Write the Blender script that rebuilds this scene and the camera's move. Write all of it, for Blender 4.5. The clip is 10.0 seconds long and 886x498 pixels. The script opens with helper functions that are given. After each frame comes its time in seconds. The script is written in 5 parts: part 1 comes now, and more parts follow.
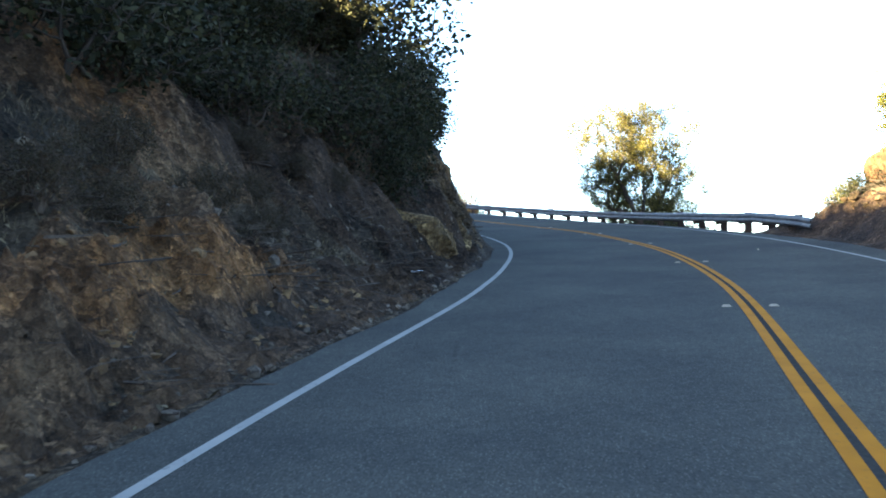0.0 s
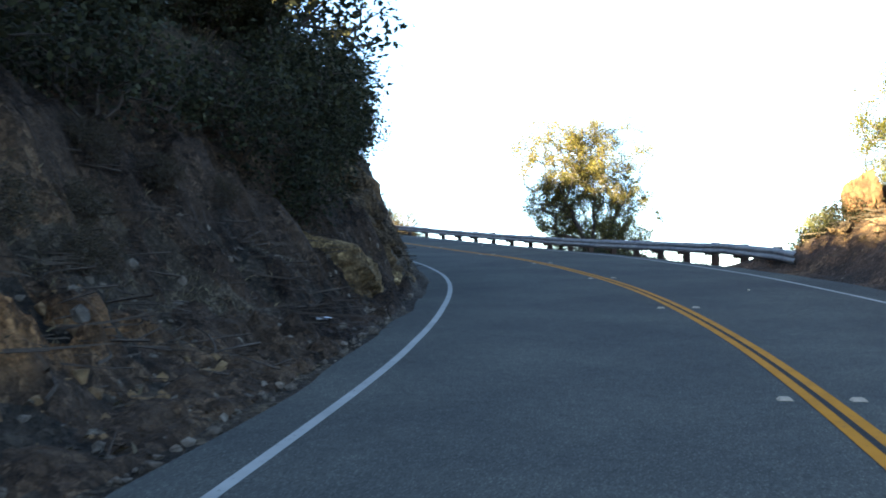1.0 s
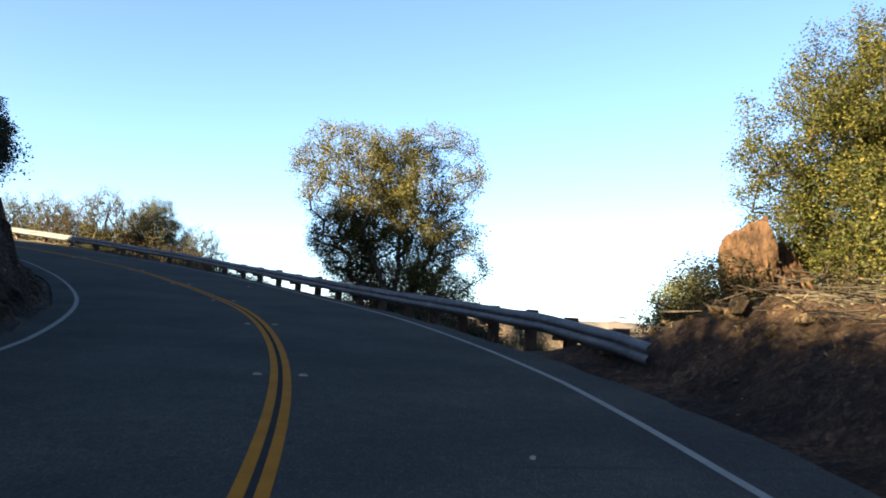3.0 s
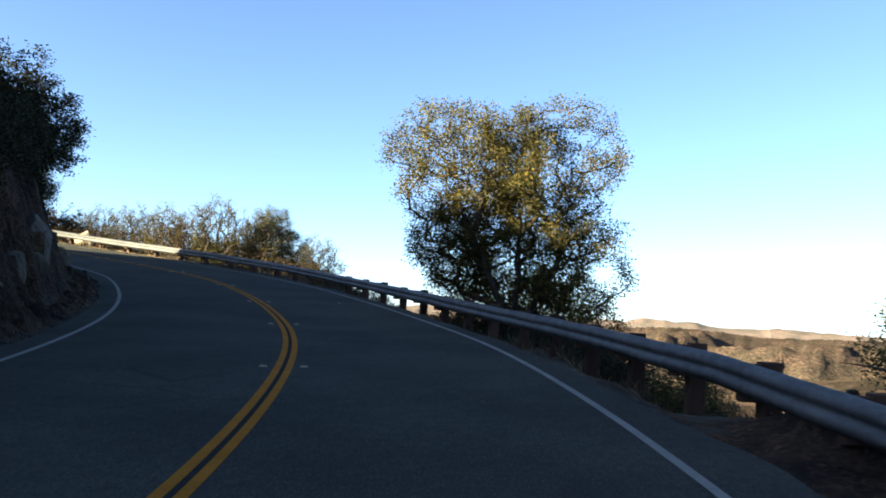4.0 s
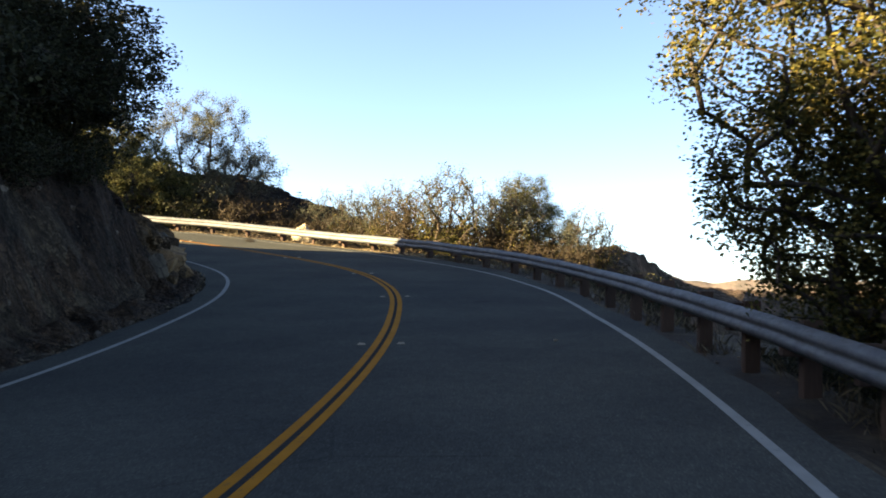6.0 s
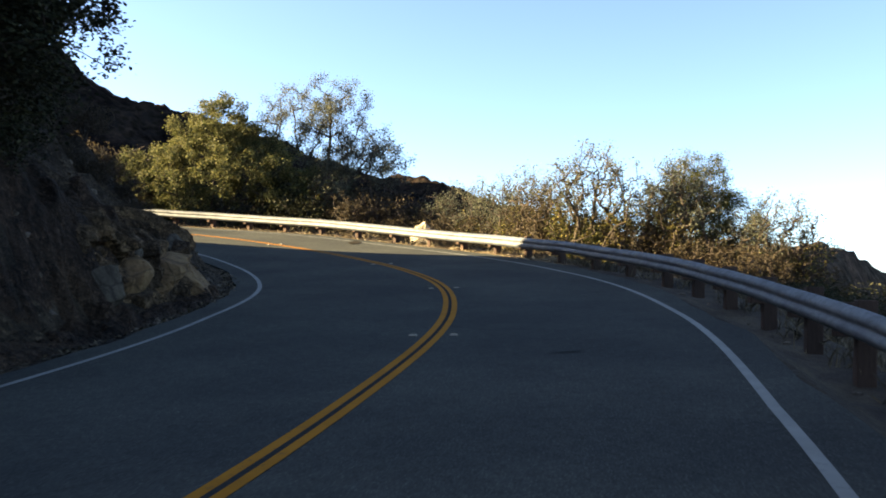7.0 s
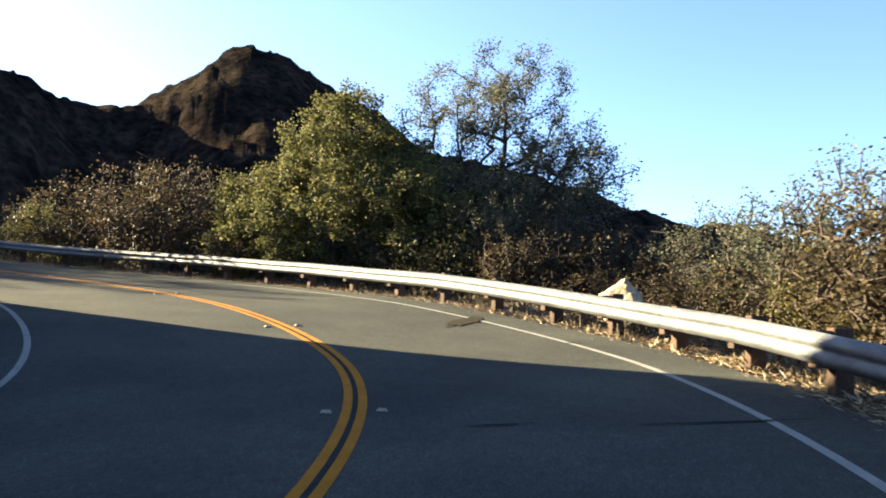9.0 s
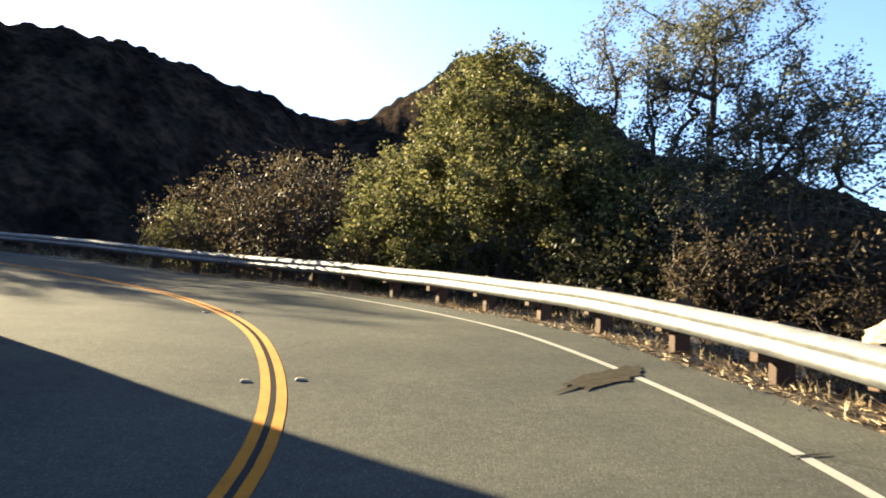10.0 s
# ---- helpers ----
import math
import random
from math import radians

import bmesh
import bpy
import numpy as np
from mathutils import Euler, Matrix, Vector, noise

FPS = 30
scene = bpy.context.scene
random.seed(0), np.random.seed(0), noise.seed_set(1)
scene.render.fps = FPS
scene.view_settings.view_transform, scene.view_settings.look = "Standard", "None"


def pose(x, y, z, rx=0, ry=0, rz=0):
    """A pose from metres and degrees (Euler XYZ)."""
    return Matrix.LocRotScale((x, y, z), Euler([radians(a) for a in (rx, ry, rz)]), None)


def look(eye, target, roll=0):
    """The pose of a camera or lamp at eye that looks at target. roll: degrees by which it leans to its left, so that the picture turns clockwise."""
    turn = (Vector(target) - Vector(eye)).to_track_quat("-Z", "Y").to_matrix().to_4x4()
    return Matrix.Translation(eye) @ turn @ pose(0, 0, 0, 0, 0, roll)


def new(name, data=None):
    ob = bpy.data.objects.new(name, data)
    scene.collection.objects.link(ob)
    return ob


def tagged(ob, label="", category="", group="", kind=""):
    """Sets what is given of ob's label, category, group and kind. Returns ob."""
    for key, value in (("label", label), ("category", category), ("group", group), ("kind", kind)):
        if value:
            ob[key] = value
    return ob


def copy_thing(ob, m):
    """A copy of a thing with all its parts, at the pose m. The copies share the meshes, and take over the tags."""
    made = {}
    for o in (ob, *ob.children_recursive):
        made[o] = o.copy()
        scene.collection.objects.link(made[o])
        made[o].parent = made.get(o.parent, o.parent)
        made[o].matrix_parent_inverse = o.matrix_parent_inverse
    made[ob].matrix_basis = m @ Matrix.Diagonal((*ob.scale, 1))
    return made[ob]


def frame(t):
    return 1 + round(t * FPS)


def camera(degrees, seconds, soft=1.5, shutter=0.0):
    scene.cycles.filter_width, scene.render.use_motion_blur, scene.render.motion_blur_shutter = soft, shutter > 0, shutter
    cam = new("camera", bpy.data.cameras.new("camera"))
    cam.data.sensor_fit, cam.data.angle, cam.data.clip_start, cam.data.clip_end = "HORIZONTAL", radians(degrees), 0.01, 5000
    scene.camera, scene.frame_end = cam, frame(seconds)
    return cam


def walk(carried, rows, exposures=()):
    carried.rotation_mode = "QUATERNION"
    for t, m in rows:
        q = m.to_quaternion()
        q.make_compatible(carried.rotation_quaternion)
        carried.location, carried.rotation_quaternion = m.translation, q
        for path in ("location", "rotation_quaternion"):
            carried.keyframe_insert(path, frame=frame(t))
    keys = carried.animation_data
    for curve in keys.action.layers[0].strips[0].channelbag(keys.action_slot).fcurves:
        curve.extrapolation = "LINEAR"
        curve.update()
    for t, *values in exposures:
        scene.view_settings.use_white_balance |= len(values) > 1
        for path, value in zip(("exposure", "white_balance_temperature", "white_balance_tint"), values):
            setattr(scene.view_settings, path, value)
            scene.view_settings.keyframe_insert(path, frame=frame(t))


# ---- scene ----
cam = camera(53.8, 10.0, soft=1.8, shutter=0.15)
# seconds, place, then yaw, pitch and lean to the right in degrees
ROWS = [
    (0.0, -0.000, 0.000, 1.250, 0.00, 0.44, 0.89),
    (0.5, 0.025, 1.877, 1.379, -1.35, 1.23, 0.28),
    (1.0, 0.261, 3.641, 1.522, -4.05, 1.77, -0.05),
    (1.5, 0.942, 5.599, 1.685, -8.64, 2.39, -0.12),
    (2.0, 1.969, 7.518, 1.850, -13.53, 3.19, -1.50),
    (2.2, 2.603, 8.472, 1.926, -14.65, 3.63, -1.95),
    (3.3, 5.300, 14.206, 2.283, -11.13, 4.80, -5.20),
    (3.5, 5.723, 15.206, 2.340, -8.33, 4.29, -4.26),
    (4.0, 6.330, 18.047, 2.598, -2.77, 4.60, -3.48),
    (4.5, 6.790, 21.144, 2.833, 2.25, 3.46, -2.07),
    (5.0, 6.955, 24.304, 3.018, 6.95, 2.49, -0.93),
    (5.5, 6.962, 27.811, 3.261, 12.19, 2.32, -1.02),
    (6.0, 6.656, 31.383, 3.496, 17.35, 2.55, -1.07),
    (6.2, 6.589, 32.790, 3.586, 19.84, 2.71, -1.57),
    (7.3, 5.174, 40.914, 4.079, 32.14, 2.24, -0.88),
    (7.5, 4.595, 42.441, 4.200, 33.44, 2.36, -1.11),
    (8.0, 3.214, 46.559, 4.588, 37.84, 3.09, -0.77),
    (8.5, 1.328, 50.271, 4.916, 43.12, 4.29, -1.30),
    (9.0, -0.521, 53.672, 5.214, 50.27, 5.07, -2.34),
    (9.5, -2.610, 56.525, 5.494, 57.85, 4.93, -2.79),
    (10.0, -4.901, 58.682, 5.750, 65.35, 4.80, -3.59),
]


def view(x, y, z, yaw, pitch, lean):
    return pose(x, y, z, 0, 0, yaw) @ pose(0, 0, 0, 90 + pitch) @ pose(0, 0, 0, 0, 0, -lean)


# seconds, stops, white balance
EXPOSURES = [
    (0.0, 5.06, 7000, 3), (1.0, 4.81, 7000, 3), (1.5, 4.61, 6900, 4), (2.2, 4.21, 6600, 6), (3.3, 3.01, 6550, 7), (4.5, 2.96, 6200, 7),
    (5.2, 3.11, 6750, 9), (6.0, 3.36, 7500, 11), (7.3, 3.34, 6950, 9), (8.0, 3.36, 6550, 9), (9.0, 3.38, 6350, 9), (10.0, 3.41, 6500, 9),
]
walk(cam, [(row[0], view(*row[1:])) for row in ROWS], EXPOSURES)

# ---- daylight ----
SUN_WAY = Vector((-0.92, -0.39, 0.0)).normalized()  # towards the sun, in plan
SUN_HEIGHT = radians(17.5)
sky_world = bpy.data.worlds.new("sky")
scene.world = sky_world
sky_world.use_nodes = True
sky_tree = sky_world.node_tree
sky_node = sky_tree.nodes.new("ShaderNodeTexSky")
sky_node.sky_type = "NISHITA"
sky_node.sun_disc = False
sky_node.sun_elevation = SUN_HEIGHT
sky_node.sun_rotation = math.atan2(SUN_WAY.x, SUN_WAY.y) % (2 * math.pi)
sky_node.altitude = 400
sky_node.air_density = 0.6
sky_node.dust_density = 0.75
sky_node.ozone_density = 2.1
sky_tree.nodes["Background"].inputs["Strength"].default_value = 0.05
sky_tree.links.new(sky_node.outputs["Color"], sky_tree.nodes["Background"].inputs["Color"])
sun_data = bpy.data.lights.new("sun", "SUN")
sun_data.energy, sun_data.angle, sun_data.color = 5.0, radians(0.53), (1.0, 0.82, 0.5)
sun = new("sun", sun_data)
sun_from = Vector((SUN_WAY.x * math.cos(SUN_HEIGHT), SUN_WAY.y * math.cos(SUN_HEIGHT), math.sin(SUN_HEIGHT)))
sun.matrix_basis = look(sun_from * 100, (0, 0, 0))


# ---- materials ----
class Nodes:
    """A small builder for one procedural material."""

    def __init__(self, name, roughness=0.9, metal=0.0, specular=0.3):
        self.material = bpy.data.materials.new(name)
        self.material.use_nodes = True
        self.tree = self.material.node_tree
        self.shader = self.tree.nodes["Principled BSDF"]
        self.shader.inputs["Roughness"].default_value = roughness
        self.shader.inputs["Metallic"].default_value = metal
        self.shader.inputs["Specular IOR Level"].default_value = specular
        self.where = self.tree.nodes.new("ShaderNodeTexCoord").outputs["Object"]
        self.world = self.tree.nodes.new("ShaderNodeNewGeometry").outputs["Position"]

    def link(self, a, b):
        self.tree.links.new(a, b)

    def noise(self, scale, detail=4.0, rough=0.6, where=None, stretch=None):
        at = where or self.where
        if stretch:
            m = self.tree.nodes.new("ShaderNodeMapping")
            m.inputs["Scale"].default_value = stretch
            self.link(at, m.inputs["Vector"])
            at = m.outputs["Vector"]
        n = self.tree.nodes.new("ShaderNodeTexNoise")
        n.inputs["Scale"].default_value = scale
        n.inputs["Detail"].default_value = detail
        n.inputs["Roughness"].default_value = rough
        self.link(at, n.inputs["Vector"])
        return n.outputs["Fac"]

    def cells(self, scale, where=None, feature="F1", output="Distance"):
        n = self.tree.nodes.new("ShaderNodeTexVoronoi")
        n.feature = feature
        n.inputs["Scale"].default_value = scale
        self.link(where or self.where, n.inputs["Vector"])
        return n.outputs[output]

    def ramp(self, value, stops):
        n = self.tree.nodes.new("ShaderNodeValToRGB")
        ramp = n.color_ramp
        while len(ramp.elements) < len(stops):
            ramp.elements.new(0.5)
        for element, (place, colour) in zip(ramp.elements, stops):
            element.position = place
            element.color = (*colour, 1) if len(colour) == 3 else colour
        self.link(value, n.inputs["Fac"])
        return n.outputs["Color"]

    def mix(self, factor, a, b, blend="MIX"):
        n = self.tree.nodes.new("ShaderNodeMix")
        n.data_type, n.blend_type = "RGBA", blend
        if isinstance(factor, (int, float)):
            n.inputs[0].default_value = factor
        else:
            self.link(factor, n.inputs[0])
        for socket, value in ((n.inputs[6], a), (n.inputs[7], b)):
            if isinstance(value, tuple):
                socket.default_value = (*value, 1)
            else:
                self.link(value, socket)
        return n.outputs[2]

    def random(self):
        return self.tree.nodes.new("ShaderNodeObjectInfo").outputs["Random"]

    def island(self):
        return self.tree.nodes.new("ShaderNodeNewGeometry").outputs["Random Per Island"]

    def bump(self, height, strength, distance):
        n = self.tree.nodes.new("ShaderNodeBump")
        n.inputs["Strength"].default_value = strength
        n.inputs["Distance"].default_value = distance
        before = self.shader.inputs["Normal"]
        if before.is_linked:
            self.link(before.links[0].from_socket, n.inputs["Normal"])
        self.link(height, n.inputs["Height"])
        self.link(n.outputs["Normal"], before)

    def done(self, colour, roughness=None):
        if isinstance(colour, tuple):
            self.shader.inputs["Base Color"].default_value = (*colour, 1)
        else:
            self.link(colour, self.shader.inputs["Base Color"])
        if roughness is not None:
            self.link(roughness, self.shader.inputs["Roughness"])
        return self.material


def asphalt_material():
    n = Nodes("asphalt", 1.0, 0, 0.022)
    grain = n.ramp(n.noise(60, 4, 0.75), [(0.3, (0.0262, 0.0278, 0.0265)), (0.7, (0.078, 0.081, 0.072))])
    stones = n.cells(38)
    speck = n.mix(n.ramp(stones, [(0.08, (1, 1, 1)), (0.3, (0, 0, 0))]), grain, (0.122, 0.122, 0.106))
    mottle = n.ramp(n.noise(9, 5, 0.75), [(0.3, (0.84,) * 3), (0.7, (1.14,) * 3)])
    patches = n.ramp(n.noise(0.45, 5, 0.6), [(0.35, (0.76, 0.76, 0.78)), (0.65, (1.1, 1.08, 1.04))])
    base = n.mix(1.0, n.mix(1.0, speck, mottle, "MULTIPLY"), patches, "MULTIPLY")
    cracks = n.cells(0.33, feature="DISTANCE_TO_EDGE")
    bent = n.ramp(cracks, [(0.0, (0.72, 0.72, 0.72)), (0.006, (1, 1, 1))])
    some = n.ramp(n.noise(0.2, 2), [(0.54, (0, 0, 0)), (0.6, (1, 1, 1))])
    base = n.mix(some, base, n.mix(1.0, base, bent, "MULTIPLY"))
    n.bump(n.noise(140, 3, 0.75), 0.5, 0.004)
    n.bump(stones, 0.35, 0.004)
    return n.done(base)


def paint_material(name, colour, worn):
    n = Nodes(name, 0.95, 0, 0.06)
    wear = n.ramp(n.noise(14, 6, 0.75), [(0.58, (0, 0, 0)), (0.7, (1, 1, 1))])
    tone = n.ramp(n.noise(2.5, 4), [(0.3, tuple(c * 0.78 for c in colour)), (0.7, colour)])
    n.bump(n.noise(100, 2), 0.3, 0.003)
    return n.done(n.mix(wear, tone, worn))


def earth_tone(n, tones, broad_size):
    broad = n.noise(broad_size, 6, 0.65)
    return n.ramp(broad, [(0.3, tones[0]), (0.45, tones[1]), (0.58, tones[2]), (0.74, tones[3])])


def earth_material(name, tones, broad_size, band=None):
    """Crumbling earth of the road cut: grit and small angular stones, with an ochre band where asked."""
    n = Nodes(name, 0.95, 0, 0.15)
    base = earth_tone(n, tones, broad_size)
    if band:
        mask = n.tree.nodes.new("ShaderNodeAttribute")
        mask.attribute_name = "ochre"
        base = n.mix(mask.outputs["Fac"], base, earth_tone(n, band, 0.7))
    wander = n.tree.nodes.new("ShaderNodeTexNoise")
    wander.inputs["Scale"].default_value = 9.0
    wander.inputs["Detail"].default_value = 4.0
    shift = n.tree.nodes.new("ShaderNodeVectorMath")
    shift.operation = "MULTIPLY_ADD"
    shift.inputs[1].default_value = (0.09,) * 3
    n.link(n.where, wander.inputs["Vector"])
    n.link(wander.outputs["Color"], shift.inputs[0])
    n.link(n.where, shift.inputs[2])
    bent = shift.outputs[0]
    for size, least, most in ((9, 0.55, 1.5), (21, 0.5, 1.7), (46, 0.65, 1.4)):
        stone = n.ramp(n.cells(size, bent, output="Color"), [(0.25, (least,) * 3), (0.55, (0.9,) * 3), (0.85, (most,) * 3)])
        joint = n.ramp(n.cells(size, bent, feature="DISTANCE_TO_EDGE"), [(0.0, (0.6,) * 3), (0.12, (1.0,) * 3)])
        some = n.ramp(n.noise(size * 0.16, 3, 0.6), [(0.38, (0.1,) * 3), (0.6, (1.0,) * 3)])
        base = n.mix(some, base, n.mix(1.0, base, n.mix(1.0, stone, joint, "MULTIPLY"), "MULTIPLY"))
        n.bump(n.cells(size, bent), 0.8, 0.6 / size)
    streaks = n.ramp(n.noise(1.6, 6, 0.7, stretch=(1, 1, 0.35)), [(0.35, (0.6, 0.57, 0.54)), (0.6, (1.2, 1.17, 1.12))])
    base = n.mix(1.0, base, streaks, "MULTIPLY")
    n.bump(n.noise(11, 6, 0.75), 1.0, 0.08)
    return n.done(base)


def verge_material():
    n = Nodes("dry_verge", 0.95, 0, 0.15)
    base = n.ramp(n.noise(1.1, 6, 0.65), [(0.3, (0.023, 0.018, 0.014)), (0.5, (0.044, 0.033, 0.023)), (0.7, (0.085, 0.064, 0.04))])
    crumbs = n.ramp(n.noise(22, 5, 0.75), [(0.3, (0.5,) * 3), (0.7, (1.35,) * 3)])
    n.bump(n.noise(12, 6, 0.7), 0.8, 0.05)
    return n.done(n.mix(1.0, base, crumbs, "MULTIPLY"))


def scrub_material(name, shrub, between, bare, patchy=1.0):
    """Chaparral hillside seen from far: dark shrubs over paler dry ground."""
    n = Nodes(name, 1.0, 0, 0.0)
    clumps = n.noise(0.16, 8, 0.72, n.world)
    base = n.ramp(clumps, [(0.4, shrub), (0.5, between), (0.58, bare), (0.74, tuple(c * 1.4 for c in bare))])
    ground = n.ramp(n.noise(0.012, 5, 0.6, n.world), [(0.38, (0.7, 0.74, 0.68)), (0.65, (1.15, 1.05, 0.95))])
    shrubs = n.ramp(n.cells(0.33, n.world), [(0.25, (0.55, 0.6, 0.55)), (0.6, (1.15, 1.1, 1.05))])
    # dark streaks painted down the slope as the shade of gullies
    gully_shade = n.ramp(n.noise(0.06, 6, 0.7, n.world, stretch=(1.0, 1.0, 0.3)), [(0.42, (0.45, 0.45, 0.5)), (0.56, (1.2, 1.12, 1.05))])
    base = n.mix(patchy, n.mix(patchy, base, shrubs, "MULTIPLY"), gully_shade, "MULTIPLY")
    n.bump(clumps, 1.0, 2.5)
    n.bump(n.noise(0.03, 6, 0.6, n.world), 0.3 + 0.5 * patchy, 10.0)
    return n.done(n.mix(1.0, base, ground, "MULTIPLY"))


def rock_material(name, tones, scale=1.0):
    n = Nodes(name, 0.9, 0, 0.25)
    broad = n.noise(0.8 * scale, 6, 0.65)
    base = n.ramp(broad, [(0.3, tones[0]), (0.48, tones[1]), (0.7, tones[2])])
    stain = n.ramp(n.noise(2.2 * scale, 5, 0.7, stretch=(1.6, 1.6, 0.4)), [(0.35, (0.5, 0.48, 0.45)), (0.6, (1.05, 1.03, 1.0))])
    base = n.mix(1.0, base, stain, "MULTIPLY")
    cracks = n.ramp(n.cells(1.6 * scale, feature="DISTANCE_TO_EDGE"), [(0.0, (0.3,) * 3), (0.05, (1, 1, 1))])
    base = n.mix(0.7, base, n.mix(1.0, base, cracks, "MULTIPLY"))
    n.bump(n.noise(3.5 * scale, 7, 0.7), 0.7, 0.12)
    n.bump(n.noise(26 * scale, 4, 0.7), 0.6, 0.02)
    return n.done(base)


def leaf_material(name, dark, mid, light, see=0.35):
    """Small leaves: each one its own tone, some light passing through."""
    n = Nodes(name, 0.7, 0, 0.12)
    tone = n.ramp(n.island(), [(0.0, dark), (0.5, mid), (1.0, light)])
    tone = n.mix(1.0, tone, n.ramp(n.noise(0.9, 3), [(0.35, (0.75,) * 3), (0.65, (1.15, 1.12, 1.0))]), "MULTIPLY")
    n.done(tone)
    glow = n.tree.nodes.new("ShaderNodeBsdfTranslucent")
    n.link(tone, glow.inputs["Color"])
    both = n.tree.nodes.new("ShaderNodeMixShader")
    both.inputs[0].default_value = see
    n.link(n.shader.outputs[0], both.inputs[1])
    n.link(glow.outputs[0], both.inputs[2])
    n.link(both.outputs[0], n.tree.nodes["Material Output"].inputs["Surface"])
    return n.material


def bark_material(name, dark, light):
    n = Nodes(name, 0.95, 0, 0.15)
    base = n.ramp(n.noise(7, 6, 0.7, stretch=(1, 1, 0.3)), [(0.3, dark), (0.7, light)])
    n.bump(n.noise(18, 5, 0.7, stretch=(1, 1, 0.25)), 0.8, 0.02)
    return n.done(base)


def steel_material():
    """Weathered galvanised sheet with dull streaks and scuffs."""
    n = Nodes("galvanised_steel", 0.6, 0.25, 0.3)
    base = n.ramp(n.noise(2.0, 6, 0.7, stretch=(1, 1, 3)), [(0.3, (0.06, 0.065, 0.073)), (0.5, (0.096, 0.102, 0.108)), (0.72, (0.15, 0.154, 0.155))])
    streak = n.ramp(n.noise(7, 5, 0.75, stretch=(0.6, 0.6, 5)), [(0.32, (0.6, 0.57, 0.52)), (0.5, (1, 1, 1))])
    n.bump(n.noise(2.5, 3), 0.25, 0.02)
    return n.done(n.mix(1.0, base, streak, "MULTIPLY"), n.ramp(n.noise(9, 4), [(0.3, (0.5,) * 3), (0.7, (0.75,) * 3)]))


def timber_material():
    n = Nodes("creosoted_timber", 0.9, 0, 0.2)
    base = n.ramp(n.noise(6, 6, 0.7, stretch=(3, 3, 0.4)), [(0.3, (0.025, 0.016, 0.012)), (0.55, (0.06, 0.036, 0.026)), (0.75, (0.11, 0.072, 0.05))])
    base = n.mix(0.5, base, n.ramp(n.random(), [(0.0, (0.03, 0.02, 0.015)), (1.0, (0.1, 0.06, 0.04))]))
    n.bump(n.noise(14, 5, 0.7, stretch=(3, 3, 0.3)), 0.7, 0.012)
    return n.done(base)


def straw_material():
    n = Nodes("straw", 0.8, 0, 0.2)
    return n.done(n.ramp(n.island(), [(0.0, (0.11, 0.075, 0.04)), (0.5, (0.27, 0.2, 0.115)), (1.0, (0.5, 0.41, 0.27))]))


def plain_material(name, colour, roughness, gloss=0.0):
    n = Nodes(name, roughness, 0, gloss)
    return n.done(n.ramp(n.noise(25, 4), [(0.3, tuple(c * 0.7 for c in colour)), (0.7, colour)]))


ASPHALT = asphalt_material()
WHITE = paint_material("white_road_paint", (0.235, 0.235, 0.215), (0.09, 0.09, 0.085))
YELLOW = paint_material("yellow_road_paint", (0.34, 0.137, 0.014), (0.12, 0.074, 0.03))
BLACK_PAINT = plain_material("black_sealant", (0.04, 0.04, 0.038), 0.7)
MOUND = earth_material("rubbly_earth", ((0.026, 0.0175, 0.012), (0.052, 0.033, 0.022), (0.088, 0.053, 0.032), (0.15, 0.092, 0.053)), 0.6)
BANK = earth_material("bank_earth", ((0.0238, 0.0196, 0.0161), (0.049, 0.0378, 0.0266), (0.0805, 0.0595, 0.0385), (0.133, 0.098, 0.0595)), 0.5)
# darker copy of the bank earth; under the brush it stands for shade
DARK_EARTH = earth_material("dark_shaded_earth", ((0.0215, 0.015, 0.011), (0.044, 0.029, 0.0198), (0.071, 0.0456, 0.028), (0.108, 0.0702, 0.0412)), 0.5)
OCHRE_TONES = ((0.13, 0.078, 0.042), (0.23, 0.135, 0.062), (0.36, 0.2, 0.078), (0.43, 0.27, 0.12))
STONY_BANK = earth_material("stony_bank", ((0.0436, 0.0288, 0.02), (0.0818, 0.0521, 0.032), (0.12, 0.0744, 0.042), (0.1746, 0.1101, 0.0597)), 0.5, tuple((t[0] * 0.62, t[1] * 0.56, t[2] * 0.58) for t in OCHRE_TONES))
VERGE = verge_material()
# near slopes toned dark and bluish as shade; the dry hills keep lit tones
SCRUB = scrub_material("shaded_scrub_hillside", (0.0168, 0.0166, 0.0178), (0.0245, 0.0208, 0.0204), (0.0355, 0.0282, 0.0257))
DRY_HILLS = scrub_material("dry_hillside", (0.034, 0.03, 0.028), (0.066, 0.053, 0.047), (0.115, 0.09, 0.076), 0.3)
# pale tones imitate the haze over the farthest chain
HAZY_RIDGE = scrub_material("hazy_ridge", (0.13, 0.115, 0.12), (0.15, 0.13, 0.13), (0.17, 0.145, 0.14), 0.2)

YELLOW_ROCK = earth_material("yellow_rock", ((0.11, 0.07, 0.037), (0.215, 0.143, 0.069), (0.295, 0.2, 0.095), (0.35, 0.255, 0.135)), 0.9)
MIXED_ROCK = earth_material("mixed_rock", ((0.0425, 0.0314, 0.0229), (0.0892, 0.062, 0.0391), (0.153, 0.1003, 0.0553), (0.272, 0.1785, 0.085)), 0.8)
BROWN_ROCK = earth_material("brown_rock", ((0.0446, 0.0324, 0.023), (0.0972, 0.0691, 0.0432), (0.15, 0.1, 0.053), (0.25, 0.165, 0.08)), 0.8)
ORANGE_ROCK = rock_material("orange_rock", ((0.032, 0.0175, 0.0105), (0.075, 0.039, 0.02), (0.13, 0.071, 0.035)))
